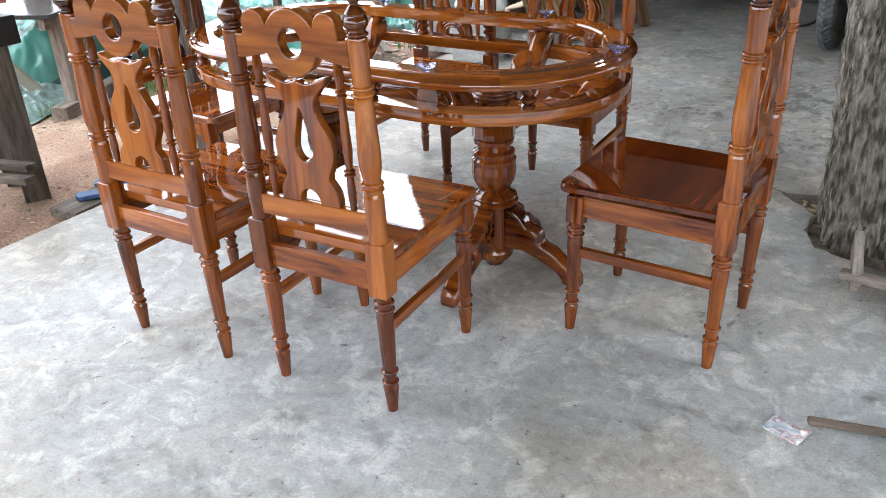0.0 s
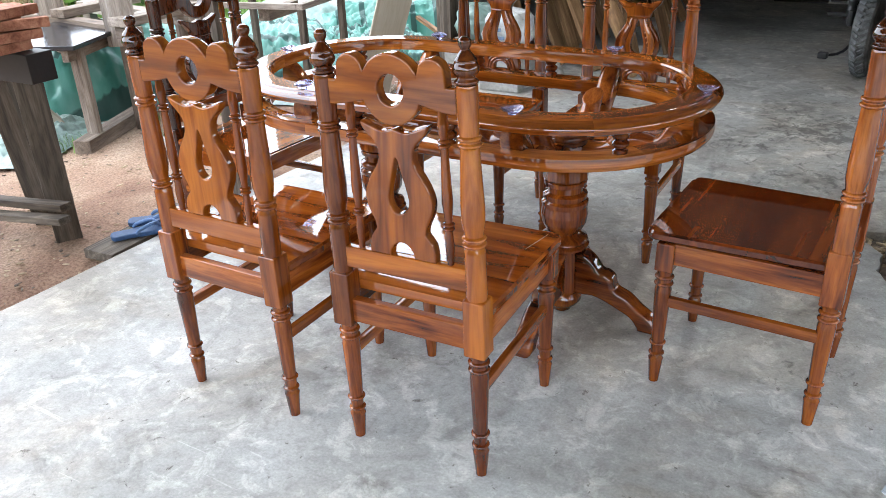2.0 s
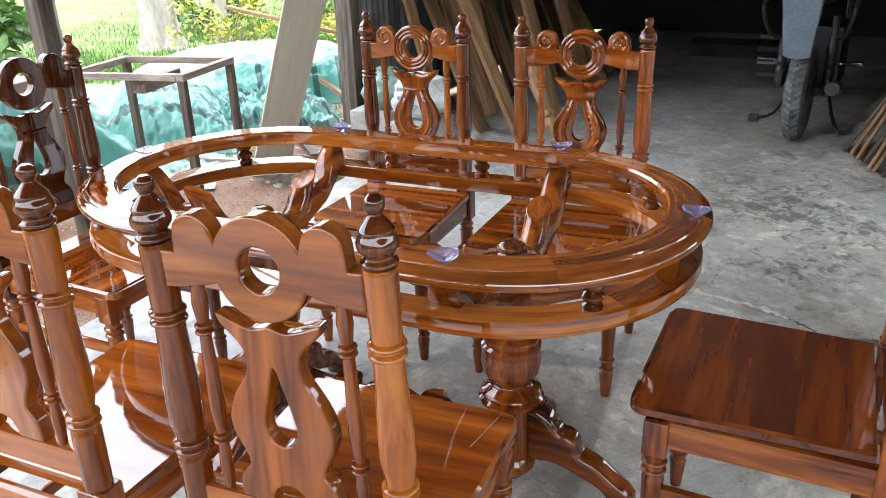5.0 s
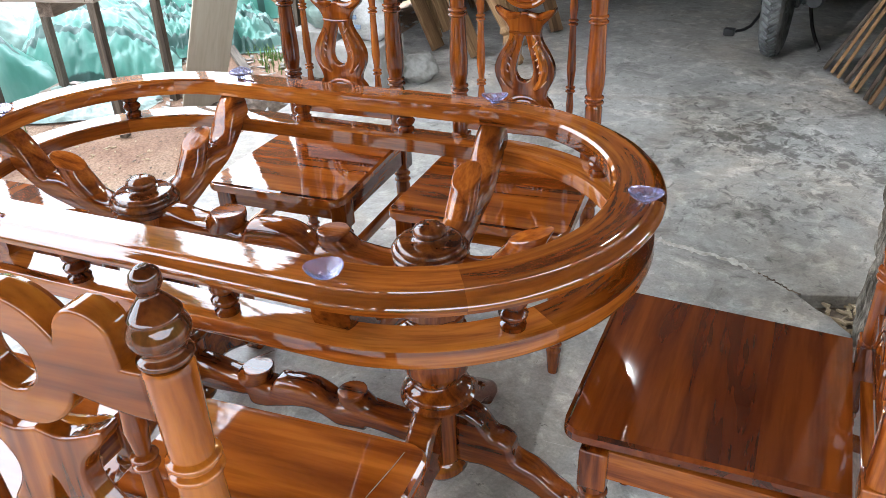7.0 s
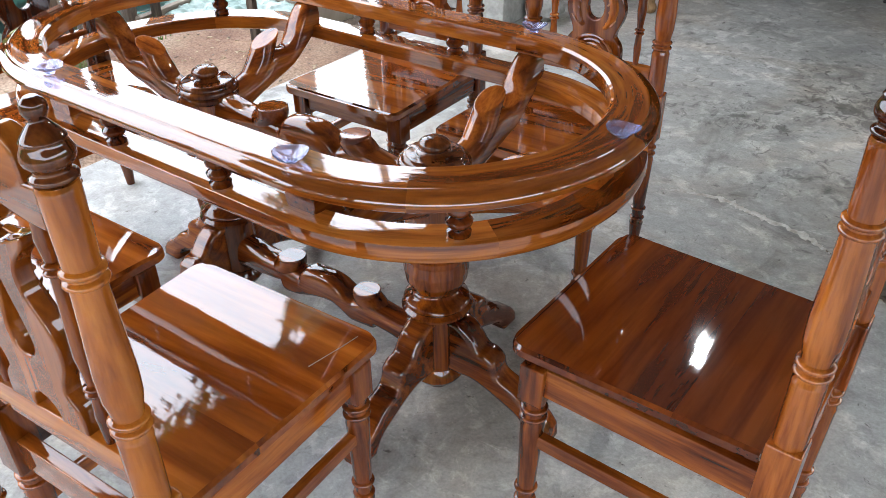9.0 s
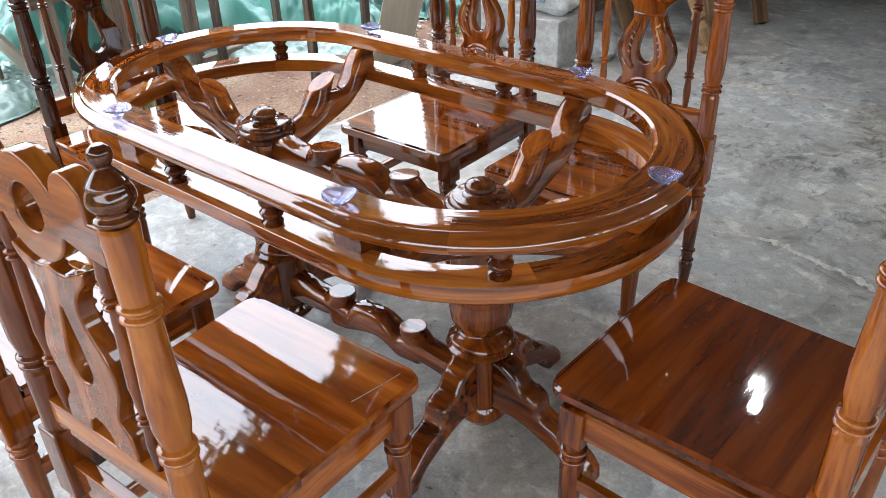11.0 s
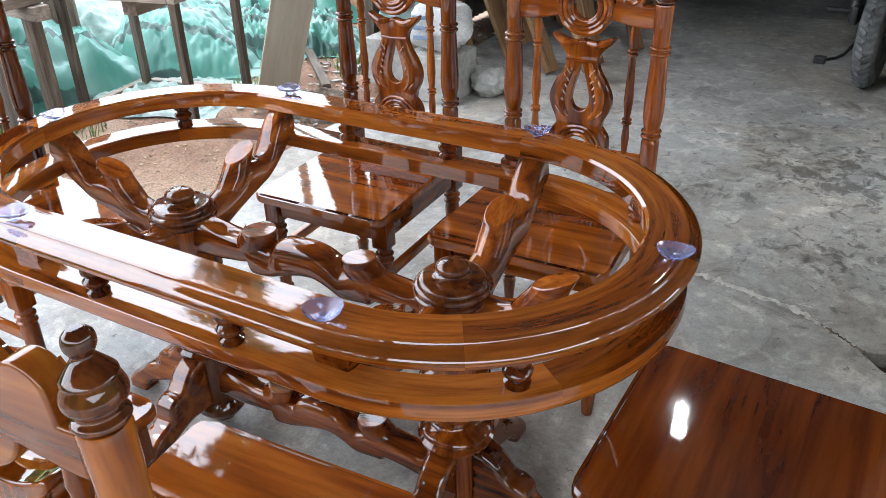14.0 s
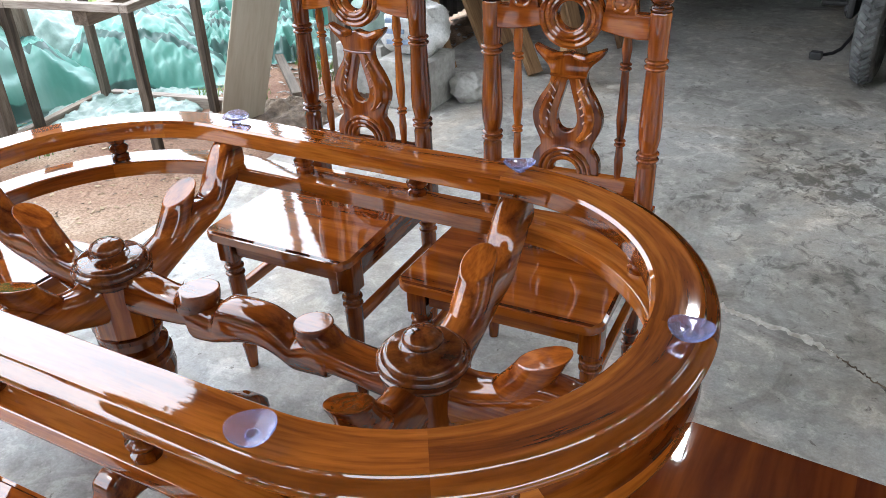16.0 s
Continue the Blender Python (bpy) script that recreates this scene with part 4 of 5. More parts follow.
for sx in (-1, 1):
    px = HUB * sx
    bm = lathe(bmesh.new(), PEDESTAL, px, 0, 72)
    for v in bm.verts:
        if 0.296 < v.co.z < 0.379:
            # gadroons round the bulb
            k = 0.975 + 0.025 * abs(math.cos(6 * math.atan2(v.co.y, v.co.x - px))) ** 0.6
            v.co.x, v.co.y = px + (v.co.x - px) * k, v.co.y * k
    part("pedestal", bm, W_LEG, table, deg=50)
    part("pedestal_block", lathe(bmesh.new(), [(0.066, 0.464), (0.069, 0.468), (0.069, 0.580)], px, 0, 12), W_Z, table, deg=20)
    part("hub_cap", lathe(bmesh.new(), HUB_CAP, px, 0, 40), W_DARK, table, "dark turned hub with a knob", 50)
    for ang in ((0, 90, -90) if sx > 0 else (180, 90, -90)):
        m = Matrix.Translation((px, 0, 0)) @ pose(0, 0, 0, 0, 0, ang)
        part("pedestal_leg", plate("pedestal_leg", [LEG_SHAPE], 0.062, 0.014, W_BROWN_X, m), None, table)
        # an arm like a branch, from the hub up to the top rail, with a sawn stub on it
        bm = bmesh.new()
        carved(bm, ARM, m, seed=ang * 0.1 + sx)
        stub = [m @ Vector(q) for q in ((0.095, 0, 0.556), (0.132, 0, 0.574), (0.163, 0, 0.602), (0.186, 0, 0.636), (0.203, 0, 0.670), (0.222, 0, 0.716))]
        sawn_stub(bm, stub, [0.018, 0.028, 0.032, 0.031, 0.031, 0.032], m @ Vector((0.203, 0, 0.668)), m.to_3x3() @ Vector((-0.36, 0, 0.93)))
        part("branch_arm", bm, W_X if ang in (0, 180) else W_Y, table, "polished branch-shaped arm with a sawn stub", deg=50)
for z in (0.560, 0.145):
    bm = bmesh.new()
    carved(bm, [(x, b + z - 0.56, t + z - 0.56, w) for x, b, t, w in LINK], seed=z * 9)
    for x0, x1, r in ((-0.170, -0.120, 0.037), (0.180, 0.134, 0.034)):
        sawn_stub(bm, [(x0, 0, z - 0.010), ((x0 + x1) / 2, 0, z + 0.008), (x1 - 0.003, 0, z + 0.028), (x1, 0, z + 0.047), (x1, 0, z + 0.085)], [0.030, r * 0.97, r, r, r], (x1, 0, z + 0.047), Vector((-0.06, 0.03, 1)))
    part("branch_link", bm, W_X if z > 0.5 else W_BROWN_X, table, "polished branch-shaped link with two sawn stubs", deg=50)

# suction pads for the glass
for cx, cy, tilt, spin in ((0.739, -0.006, 0, 0), (0.352, -0.384, 10, 40), (0.348, 0.373, 6, 200), (-0.311, 0.366, 8, 120), (-0.314, -0.388, 6, 300), (-0.690, -0.02, 6, 90)):
    bm = bmesh.new()
    lathe(bm, [(0.010, 0.0), (0.011, 0.003), (0.008, 0.005), (0.008, 0.007), (0.016, 0.010), (0.026, 0.015), (0.0315, 0.020), (0.0325, 0.0215), (0.031, 0.0218), (0.022, 0.0175), (0.010, 0.0125), (0.004, 0.0115)], 0, 0, 28)
    for v in bm.verts:
        v.co *= 0.90
        v.co.z *= 0.85
        if v.co.z > 0.009:
            v.co.z += 0.003 * math.cos(2 * math.atan2(v.co.y, v.co.x))
    pad = part("suction_pad", bm, CUP, label="", deg=50)
    pad.matrix_basis = pose(cx, cy, 0.7655, tilt * 0.3, 0, spin)
    tagged(pad, "clear violet plastic suction pad on the table rail", "suction pad", "suction pads on the rail")


# ---- hanging lamp ----
lamp = thing("hanging_lamp", "lit white compact lamp hanging from the shed roof on a cord", "lamp")
part("cord", lathe(bmesh.new(), [(0.004, 2.27), (0.004, ROOF_Z)], 0.48, 1.95, 8), BLACK, lamp)
part("socket", lathe(bmesh.new(), [(0.012, 2.232), (0.019, 2.236), (0.019, 2.265), (0.010, 2.275)], 0.48, 1.95, 14), BLACK, lamp)
part("ballast", lathe(bmesh.new(), [(0.020, 2.196), (0.024, 2.200), (0.024, 2.222), (0.016, 2.233)], 0.48, 1.95, 18), SACK, lamp, "white plastic lamp base")
for k in range(3):
    a = math.pi * k / 3
    ca, sa = 0.016 * math.cos(a), 0.016 * math.sin(a)
    side = [(0.48 - ca, 1.95 - sa, 2.20), (0.48 - ca, 1.95 - sa, 2.10), (0.48 - ca * 0.6, 1.95 - sa * 0.6, 2.09 - 0.004 * k), (0.48 + ca * 0.6, 1.95 + sa * 0.6, 2.09 - 0.004 * k), (0.48 + ca, 1.95 + sa, 2.10), (0.48 + ca, 1.95 + sa, 2.20)]
    part("tube", tube(bmesh.new(), side, [0.0058] * 6, 8, 4), GLOW, lamp, "glowing white lamp tube")


# ---- tree in the slab ----
def trunk(name, cx, cy, r0, r1, height, mat, label, flare=0.10, lean=(0, 0), segs=72, rows=110, ridge=0.02, seed=0.0, thing_of=None):
    bm = bmesh.new()
    rings = []
    for i in range(rows + 1):
        t = (i / rows) ** 1.5
        z = -0.05 + t * height
        r = r0 + (r1 - r0) * t + flare * math.exp(-max(0, z) / 0.13)
        ring = []
        for k in range(segs):
            a = 2 * math.pi * k / segs
            ca, sa = math.cos(a), math.sin(a)
            lobes = 1 + 0.10 * math.exp(-max(0, z) / 0.22) * math.sin(5 * a + seed) + 0.03 * math.sin(3 * a + 1 + z)
            fiss = 0.6 * noise.noise(Vector((ca * 9, sa * 9, z * 3.4 + seed))) + 0.8 * noise.noise(Vector((ca * 24, sa * 24, z * 11 + seed)))
            rr = r * lobes + ridge * (abs(fiss) - 0.3)
            ring.append(bm.verts.new((cx + lean[0] * t + rr * ca, cy + lean[1] * t + rr * sa, z)))
        rings.append(ring)
    for a, b in zip(rings, rings[1:]):
        for k in range(segs):
            j = (k + 1) % segs
            bm.faces.new((a[k], a[j], b[j], b[k]))
    bm.faces.new(rings[-1])
    return part(name, bm, mat, thing_of, label, 70)


near_tree = thing("tree", "grey rough-barked tree growing through the slab", "tree")
trunk("trunk", 1.44, 0.88, 0.186, 0.205, ROOF_Z + 0.05, BARK, "", 0.012, (-0.15, 0.02), 160, 200, 0.032, thing_of=near_tree)
rng = random.Random(9)
bm = bmesh.new()
for i in range(60):
    a, r = rng.uniform(2.3, 3.4), rng.uniform(0.20, 0.34)
    x, y = 1.43 + r * math.cos(a), 0.90 + r * math.sin(a)
    d = rng.uniform(0, 6.28)
    ln = rng.uniform(0.015, 0.06)
    tube(bm, [(x, y, -0.034), (x + ln * math.cos(d), y + ln * math.sin(d), -0.028)], [rng.uniform(0.004, 0.011), 0.004], 6, 2, wobble=0.4)
tagged(part("bark_chips", bm, STRAW), "pale bark chips in the soil round the tree", "debris", kind="stuff")

# ---- loose bits on the slab ----
for a, b, w, d, text in (((1.395, 0.68, 0.02), (1.425, 0.36, 0.02), 0.09, 0.03, "grey weathered board lying beside the tree"),
                         ((1.375, 0.375, 0.045), (1.75, 0.33, 0.05), 0.05, 0.02, "thin grey lath lying across a board"),
                         ((1.41, -0.372, 0.013), (1.95, -0.25, 0.013), 0.020, 0.016, "thin pale stick lying on the concrete"),
                         ((1.50, 0.62, 0.02), (1.62, 0.10, 0.02), 0.07, 0.03, "dark offcut board lying on the concrete")):
    timber("loose_board", a, b, w, d, W_LG_Z, text, "board", 90 if w > 0.06 else 0)
bm = bmesh.new()
g = [[bm.verts.new(((i / 10 - 0.5) * 0.090, (j / 8 - 0.5) * 0.062, 0.007 + 0.006 * noise.noise(Vector((i * 0.5, j * 0.6, 2))) + (0.003 if i in (0, 10) else 0.0))) for j in range(9)] for i in range(11)]
for i in range(10):
    for j in range(8):
        bm.faces.new((g[i][j], g[i + 1][j], g[i + 1][j + 1], g[i][j + 1]))
r = bmesh.ops.extrude_face_region(bm, geom=bm.faces[:])
for v in r["geom"]:
    if isinstance(v, bmesh.types.BMVert):
        v.co.z -= 0.005
litter = part("litter_packet", bm, PACKET)
litter.matrix_basis = pose(1.372, -0.425, 0, 0, 0, -18)
tagged(litter, "crumpled white and pink foil packet on the concrete", "litter")


def crack(name, pts, w, mat, label, z=0.002, seed=0):
    """A thin broken scar in the slab."""
    bm = bmesh.new()
    line = spline(pts, 14)
    prev = None
    for i, p in enumerate(line):
        k = 0.40 + 1.5 * abs(noise.noise(Vector((i * 0.73, seed, 0))))
        dx, dy = 0.012 * noise.noise(Vector((i * 0.5, seed, 4))), 0.016 * noise.noise(Vector((i * 0.45, seed, 7)))
        ww = w * k * min(1, 4 * (i + 1) / len(line), 4 * (len(line) - i) / len(line))
        row = [bm.verts.new((p[0] + dx, p[1] + dy - ww, z - 0.003)), bm.verts.new((p[0] + dx, p[1] + dy, z + 0.002)), bm.verts.new((p[0] + dx, p[1] + dy + ww, z - 0.003))]
        if prev:
            for s in (0, 1):
                bm.faces.new((prev[s], row[s], row[s + 1], prev[s + 1]))
        prev = row
    return tagged(part(name, bm, mat), label, "crack", kind="structure")


SCAR = mottled("raw_cement", [(0.35, (0.34, 0.30, 0.26)), (0.6, (0.50, 0.47, 0.43))], 30, 0.9, relief=0.8, dist=0.006, fine=90)
crack("trim_scar", [(0.40, 1.215), (0.58, 1.265), (0.70, 1.235), (0.88, 1.19), (0.98, 1.13)], 0.025, SCAR, "pale broken seam across the concrete")
crack("trim_crack", [(0.94, 1.16), (1.0, 1.115), (1.05, 1.075), (1.09, 1.05)], 0.005, DIRT, "thin dark crack in the concrete", seed=3)

timber("ground_board", (-1.46, -0.42, -0.02), (-1.50, 0.10, -0.02), 0.16, 0.04, W_GREY_Z, "dark board lying along the slab edge", "board", wide=(1, 0, 0))
# flip-flops at the edge of the slab
for px, py, ang in ((-1.435, -0.225, 58), (-1.475, -0.105, 44)):
    flop = thing("flip_flop", "worn blue rubber flip-flop at the slab edge", "flip-flop", "pair of flip-flops", pose(px, py, 0.002, 0, 0, ang))
    sole = [tuple(p) for p in spline([(-0.115, 0.0), (-0.10, 0.032), (-0.04, 0.030), (0.04, 0.042), (0.095, 0.036), (0.118, 0.0), (0.095, -0.038), (0.04, -0.044), (-0.04, -0.032), (-0.10, -0.032)], 5, True)]
    me = plate("sole", [sole], 0.020, 0.005, BLUE_RUBBER, pose(0, 0, 0.012, -90))
    part("sole", me, None, flop)
    for s in (-1, 1):
        part("strap", tube(bmesh.new(), [(0.085, 0, 0.02), (0.055, s * 0.022, 0.045), (0.0, s * 0.038, 0.035), (-0.02, s * 0.040, 0.02)], [0.006, 0.008, 0.008, 0.006], 8, 4), BLUE_STRAP, flop)

# ---- sawhorse bench with offcuts ----
bench = thing("sawhorse_bench", "heavy dark weathered timber bench with crossed braces", "bench")
for a, b in (((-1.805, -0.31, -0.06), (-1.72, -0.36, 0.66)), ((-2.03, -0.24, -0.06), (-1.98, -0.33, 0.66)), ((-1.80, -0.85, -0.06), (-1.72, -0.80, 0.66)), ((-2.30, -0.85, -0.06), (-2.24, -0.80, 0.66))):
    timber("leg", a, b, 0.105, 0.07, W_GREY_Z, "", "", parent=bench)
timber("top_beam", (-1.60, -0.36, 0.71), (-2.9, -0.40, 0.71), 0.11, 0.11, BLACK, "black-stained beam", "", parent=bench)
timber("top_beam", (-1.62, -0.80, 0.71), (-2.9, -0.82, 0.71), 0.11, 0.11, BLACK, "black-stained beam", "", parent=bench)
timber("brace", (-2.55, -0.41, 0.05), (-1.60, -0.41, 0.165), 0.055, 0.03, W_GREY_Z, "", "", parent=bench)
timber("brace", (-2.60, -0.445, -0.02), (-1.575, -0.445, 0.125), 0.055, 0.03, W_GREY_Z, "", "", parent=bench)
rng = random.Random(3)
for i in range(26):
    lay = i // 7
    x = -1.68 - 0.055 * (i % 7) + rng.uniform(-0.01, 0.01)
    y = -0.40 - rng.uniform(0, 0.12)
    ln = rng.uniform(0.20, 0.36)
    an = rng.uniform(-22, 14)
    o = part("wood_offcut", block((-0.022, -ln / 2, 0), (0.022, ln / 2, 0.036), 0.003), W_RED_X)
    o.matrix_basis = pose(x, y, 0.767 + lay * 0.040, rng.uniform(-2, 2), rng.uniform(-3, 3), an)
    tagged(o, "reddish sawn wood offcut on the bench stack", "offcut", "stack of offcuts")

# ---- low table with a black top ----
low = thing("low_table", "low rough timber table with a black board top", "table", m=pose(-3.07, 0.78, 0, 0, 0, 24))
part("tabletop", block((-0.30, -0.42, 0.515), (0.26, 0.42, 0.540), 0.004), BLACK_TOP, low, "shiny black board")
for lx in (-0.24, 0.20):
    for ly in (-0.30, 0.26):
        part("leg", block((lx - 0.035, ly - 0.025, -0.05), (lx + 0.035, ly + 0.025, 0.515), 0.004), W_LG_Z, low)
part("foot_board", block((0.15, -0.46, -0.05), (0.25, 0.46, 0.03), 0.004), W_LG_Y, low)
part("foot_board", block((-0.29, -0.46, -0.05), (-0.19, 0.46, 0.03), 0.004), W_LG_Y, low)
part("rail", block((0.17, -0.40, 0.45), (0.21, 0.40, 0.512), 0.004), W_LG_Y, low)

# ---- timber rack with upright planks ----
rack = thing("timber_rack", "rough grey timber rack with upright planks in the yard", "rack")
for y0 in (0.92, 1.36):
    timber("beam", (-2.66, y0, 0.53), (-3.95, y0 + 0.17, 0.53), 0.09, 0.07, W_LG_Z, "", "", parent=rack)
timber("cross_beam", (-2.74, 0.86, 0.595), (-2.78, 1.48, 0.595), 0.14, 0.05, W_LG_Z, "", "", parent=rack)
timber("cross_beam", (-3.40, 0.95, 0.595), (-3.44, 1.57, 0.595), 0.12, 0.05, W_LG_Z, "", "", parent=rack)
for x0, y0 in ((-2.80, 0.95), (-2.82, 1.40), (-3.85, 1.08), (-3.85, 1.5)):
    timber("leg", (x0, y0, -0.08), (x0, y0, 0.49), 0.075, 0.06, W_LG_Z, "", "", parent=rack)
timber("upright_plank", (-2.80, 0.93, 0.45), (-2.80, 0.93, 1.9), 0.17, 0.05, W_LG_Z, "", "", 35, parent=rack)
timber("upright_plank", (-3.30, 1.92, -0.08), (-3.30, 1.92, 1.9), 0.16, 0.06, W_LG_Z, "", "", 35, parent=rack)
timber("upright_plank", (-3.62, 1.06, 0.45), (-3.62, 1.06, 1.9), 0.16, 0.05, W_LG_Z, "", "", 35, parent=rack)

# ---- bare table frame ----
fr = thing("table_frame", "bare grey-brown timber table frame standing on the soil", "frame", m=pose(-2.37, 1.77, 0, 0, 0, 10))
FX, FY, FH = 0.335, 0.25, 0.625
for sx in (-1, 1):
    for sy in (-1, 1):
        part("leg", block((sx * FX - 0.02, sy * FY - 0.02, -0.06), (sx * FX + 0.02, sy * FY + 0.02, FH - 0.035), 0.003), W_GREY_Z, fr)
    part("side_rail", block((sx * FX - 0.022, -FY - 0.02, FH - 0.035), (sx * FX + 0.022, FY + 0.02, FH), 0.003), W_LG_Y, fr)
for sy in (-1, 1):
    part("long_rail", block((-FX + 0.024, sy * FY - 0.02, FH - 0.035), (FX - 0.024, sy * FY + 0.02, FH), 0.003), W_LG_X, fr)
part("foot_rail", block((-FX - 0.065, -FY - 0.1, -0.05), (-FX - 0.022, FY + 0.06, 0.015), 0.003), W_LG_Y, fr)
part("foot_rail", block((-FX, FY + 0.022, -0.05), (FX + 0.05, FY + 0.07, 0.015), 0.003), W_LG_X, fr)
part("stub_rail", block((0.02, -FY + 0.02, FH - 0.11), (0.10, 0.12, FH - 0.04), 0.003), W_LG_Y, fr)

timber("leaning_plank", (-1.87, 2.03, -0.05), (-1.02, 1.84, 1.95), 0.205, 0.035, W_PALE_Z, "wide pale grey plank leaning in the yard", "plank", wide=(0.75, 0.62, 0))
timber("ground_lath", (-2.3, 2.9, 0.0), (-1.75, 2.35, 0.0), 0.05, 0.03, W_GREY_Z, "thin grey lath lying on the soil", "lath")
timber("ground_lath", (-2.0, 3.4, 0.03), (-3.4, 4.3, 0.30), 0.04, 0.03, W_SAWN_Z, "orange sawn lath lying across the tarpaulin", "lath")
timber("ground_lath", (-2.2, 4.3, 0.35), (-3.9, 4.35, 0.62), 0.05, 0.03, W_SAWN_Z, "orange sawn lath lying on the white sheet", "lath")
timber("ground_board", (-1.98, 0.55, -0.02), (-2.55, 0.80, -0.02), 0.07, 0.03, W_PALE_Z, "pale board lying on the soil", "board", 90)
timber("ground_board", (-3.1, 0.62, 0.0), (-3.45, 0.42, 0.45), 0.07, 0.03, W_PALE_Z, "pale split board leaning under the low table", "board", 90)


# ---- tarpaulins over the woodpile ----
def cover(name, cx, cy, rx, ry, h, ang, mat, label, seed, fold=0.05, res=96, z0=-0.04):
    """A sheet thrown over a pile: sharp folds, a ragged hem."""
    verts, faces, uvs = [], [], []
    m = pose(cx, cy, 0, 0, 0, ang)
    for i in range(res + 1):
        for j in range(res + 1):
            u, v = i / res * 2 - 1, j / res * 2 - 1
            wob = 1 + 0.16 * noise.noise(Vector((u * 1.7 + seed, v * 1.7, seed)))
            x, y = u * rx * wob, v * ry * wob
            r = max(abs(u), abs(v)) * 0.55 + math.hypot(u, v) * 0.45
            body = max(0.0, 1 - r ** 2.6)
            p = Vector((x * 4.6 + seed, y * 3.0, seed))
            crease = 1 - abs(noise.noise(p)) * 2.2
            crease2 = 1 - abs(noise.noise(p * 2.9)) * 2.4
            z = z0 + h * body * (0.8 + 0.35 * noise.noise(Vector((x * 1.3, y * 1.3, seed + 5)))) + (fold * crease + fold * 0.6 * crease2 + fold * 0.60 * (1 - abs(noise.noise(p * 6.7)) * 2.4)) * (0.35 + 0.65 * min(1, body * 2)) * (1 if r < 0.98 else 0.1)
            verts.append(m @ Vector((x, y, max(z, z0 - 0.02))))
            uvs.append((x, y))
    for i in range(res):
        for j in range(res):
            a = i * (res + 1) + j
            faces.append((a, a + res + 1, a + res + 2, a + 1))
    me = bpy.data.meshes.new(name)
    me.from_pydata([tuple(v) for v in verts], [], faces)
    uv = me.uv_layers.new(name="UVMap")
    for lp in me.loops:
        uv.data[lp.index].uv = uvs[lp.vertex_index]
    for p in me.polygons:
        p.use_smooth = True
    me.materials.append(mat)
    return tagged(new(name, me), label, "tarpaulin")


cover("tarpaulin", -3.55, 1.35, 0.95, 0.55, 0.50, 70, TARP, "crumpled green striped tarpaulin over a pile", 1.0, 0.05)
cover("tarpaulin", -3.00, 2.55, 0.50, 0.50, 0.44, 35, TARP, "green striped tarpaulin sheet draped behind the frame", 4.0, 0.034)
cover("tarpaulin", -2.62, 3.10, 0.52, 0.36, 0.14, 30, TARP, "loose crumpled green tarpaulin on the ground", 7.0, 0.07)
cover("plastic_sheet", -3.35, 3.95, 0.55, 1.25, 0.50, -52, SHEET, "white plastic sheet over a long woodpile", 9.0, 0.022)
cover("tarpaulin", -2.85, 3.85, 0.26, 0.95, 0.30, -50, TARP, "green tarpaulin tucked along the woodpile", 12.0, 0.05)
cover("plastic_sheet", -2.55, 1.90, 0.42, 0.32, 0.03, 20, SHEET, "flat white plastic sheet on the soil", 15.0, 0.02)
cover("plastic_sheet", -3.35, 0.35, 0.5, 0.4, 0.10, 20, SHEET, "dirty white plastic sheet on the soil", 18.0, 0.03)
cover("plastic_sheet", -4.3, 2.4, 0.9, 0.6, 0.42, 30, SHEET, "white plastic sheet over the far pile", 21.0, 0.03)


def scatter(name, area, count, size, mat, label, category, seed, z=-0.045):
    """Small flakes and crumbs lying about in a rectangle of the yard."""
    rng = random.Random(seed)
    bm = bmesh.new()
    x0, x1, y0, y1 = area
    for _ in range(count):
        x, y, s, a = rng.uniform(x0, x1), rng.uniform(y0, y1), size * rng.uniform(0.4, 1.4), rng.uniform(0, 6.283)
        zz = -0.055 + 0.05 * noise.noise(Vector((x * 0.8, y * 0.8, 0))) + 0.02 * noise.noise(Vector((x * 5, y * 5, 3))) + 0.004
        ca, sa, w = math.cos(a) * s, math.sin(a) * s, rng.uniform(0.2, 0.6)
        lift = rng.uniform(0.0, 0.35) * s
        q = [(x - ca, y - sa, zz), (x + sa * w, y - ca * w, zz + lift * 0.5), (x + ca, y + sa, zz + lift), (x - sa * w, y + ca * w, zz + lift * 0.3)]
        top = [bm.verts.new((px, py, pz + s * 0.18)) for px, py, pz in q]
        low = [bm.verts.new(p) for p in q]
        bm.faces.new(top)
        for i in range(4):
            bm.faces.new((low[i], low[(i + 1) % 4], top[(i + 1) % 4], top[i]))
    return tagged(part(name, bm, mat, deg=20), label, category, kind="stuff")


scatter("wood_chips", (-2.9, -1.42, -1.2, 1.6), 520, 0.012, STRAW, "pale wood chips and straw on the soil", "debris", 51)
scatter("dark_litter", (-2.9, -1.42, -1.2, 1.9), 420, 0.011, DIRT, "dark leaf crumbs on the soil", "debris", 52)
scatter("rubble", (-2.6, -1.42, 1.9, 4.2), 420, 0.026, BLOCK, "pale rubble and chips by the shed corner", "debris", 53)
heap("soil_heap", -1.70, 2.20, 0.28, 0.22, 0.07, DIRT, "dark heap of crumbly soil at the slab edge", "soil", "stuff", -0.06, 0.8, 6, 40)


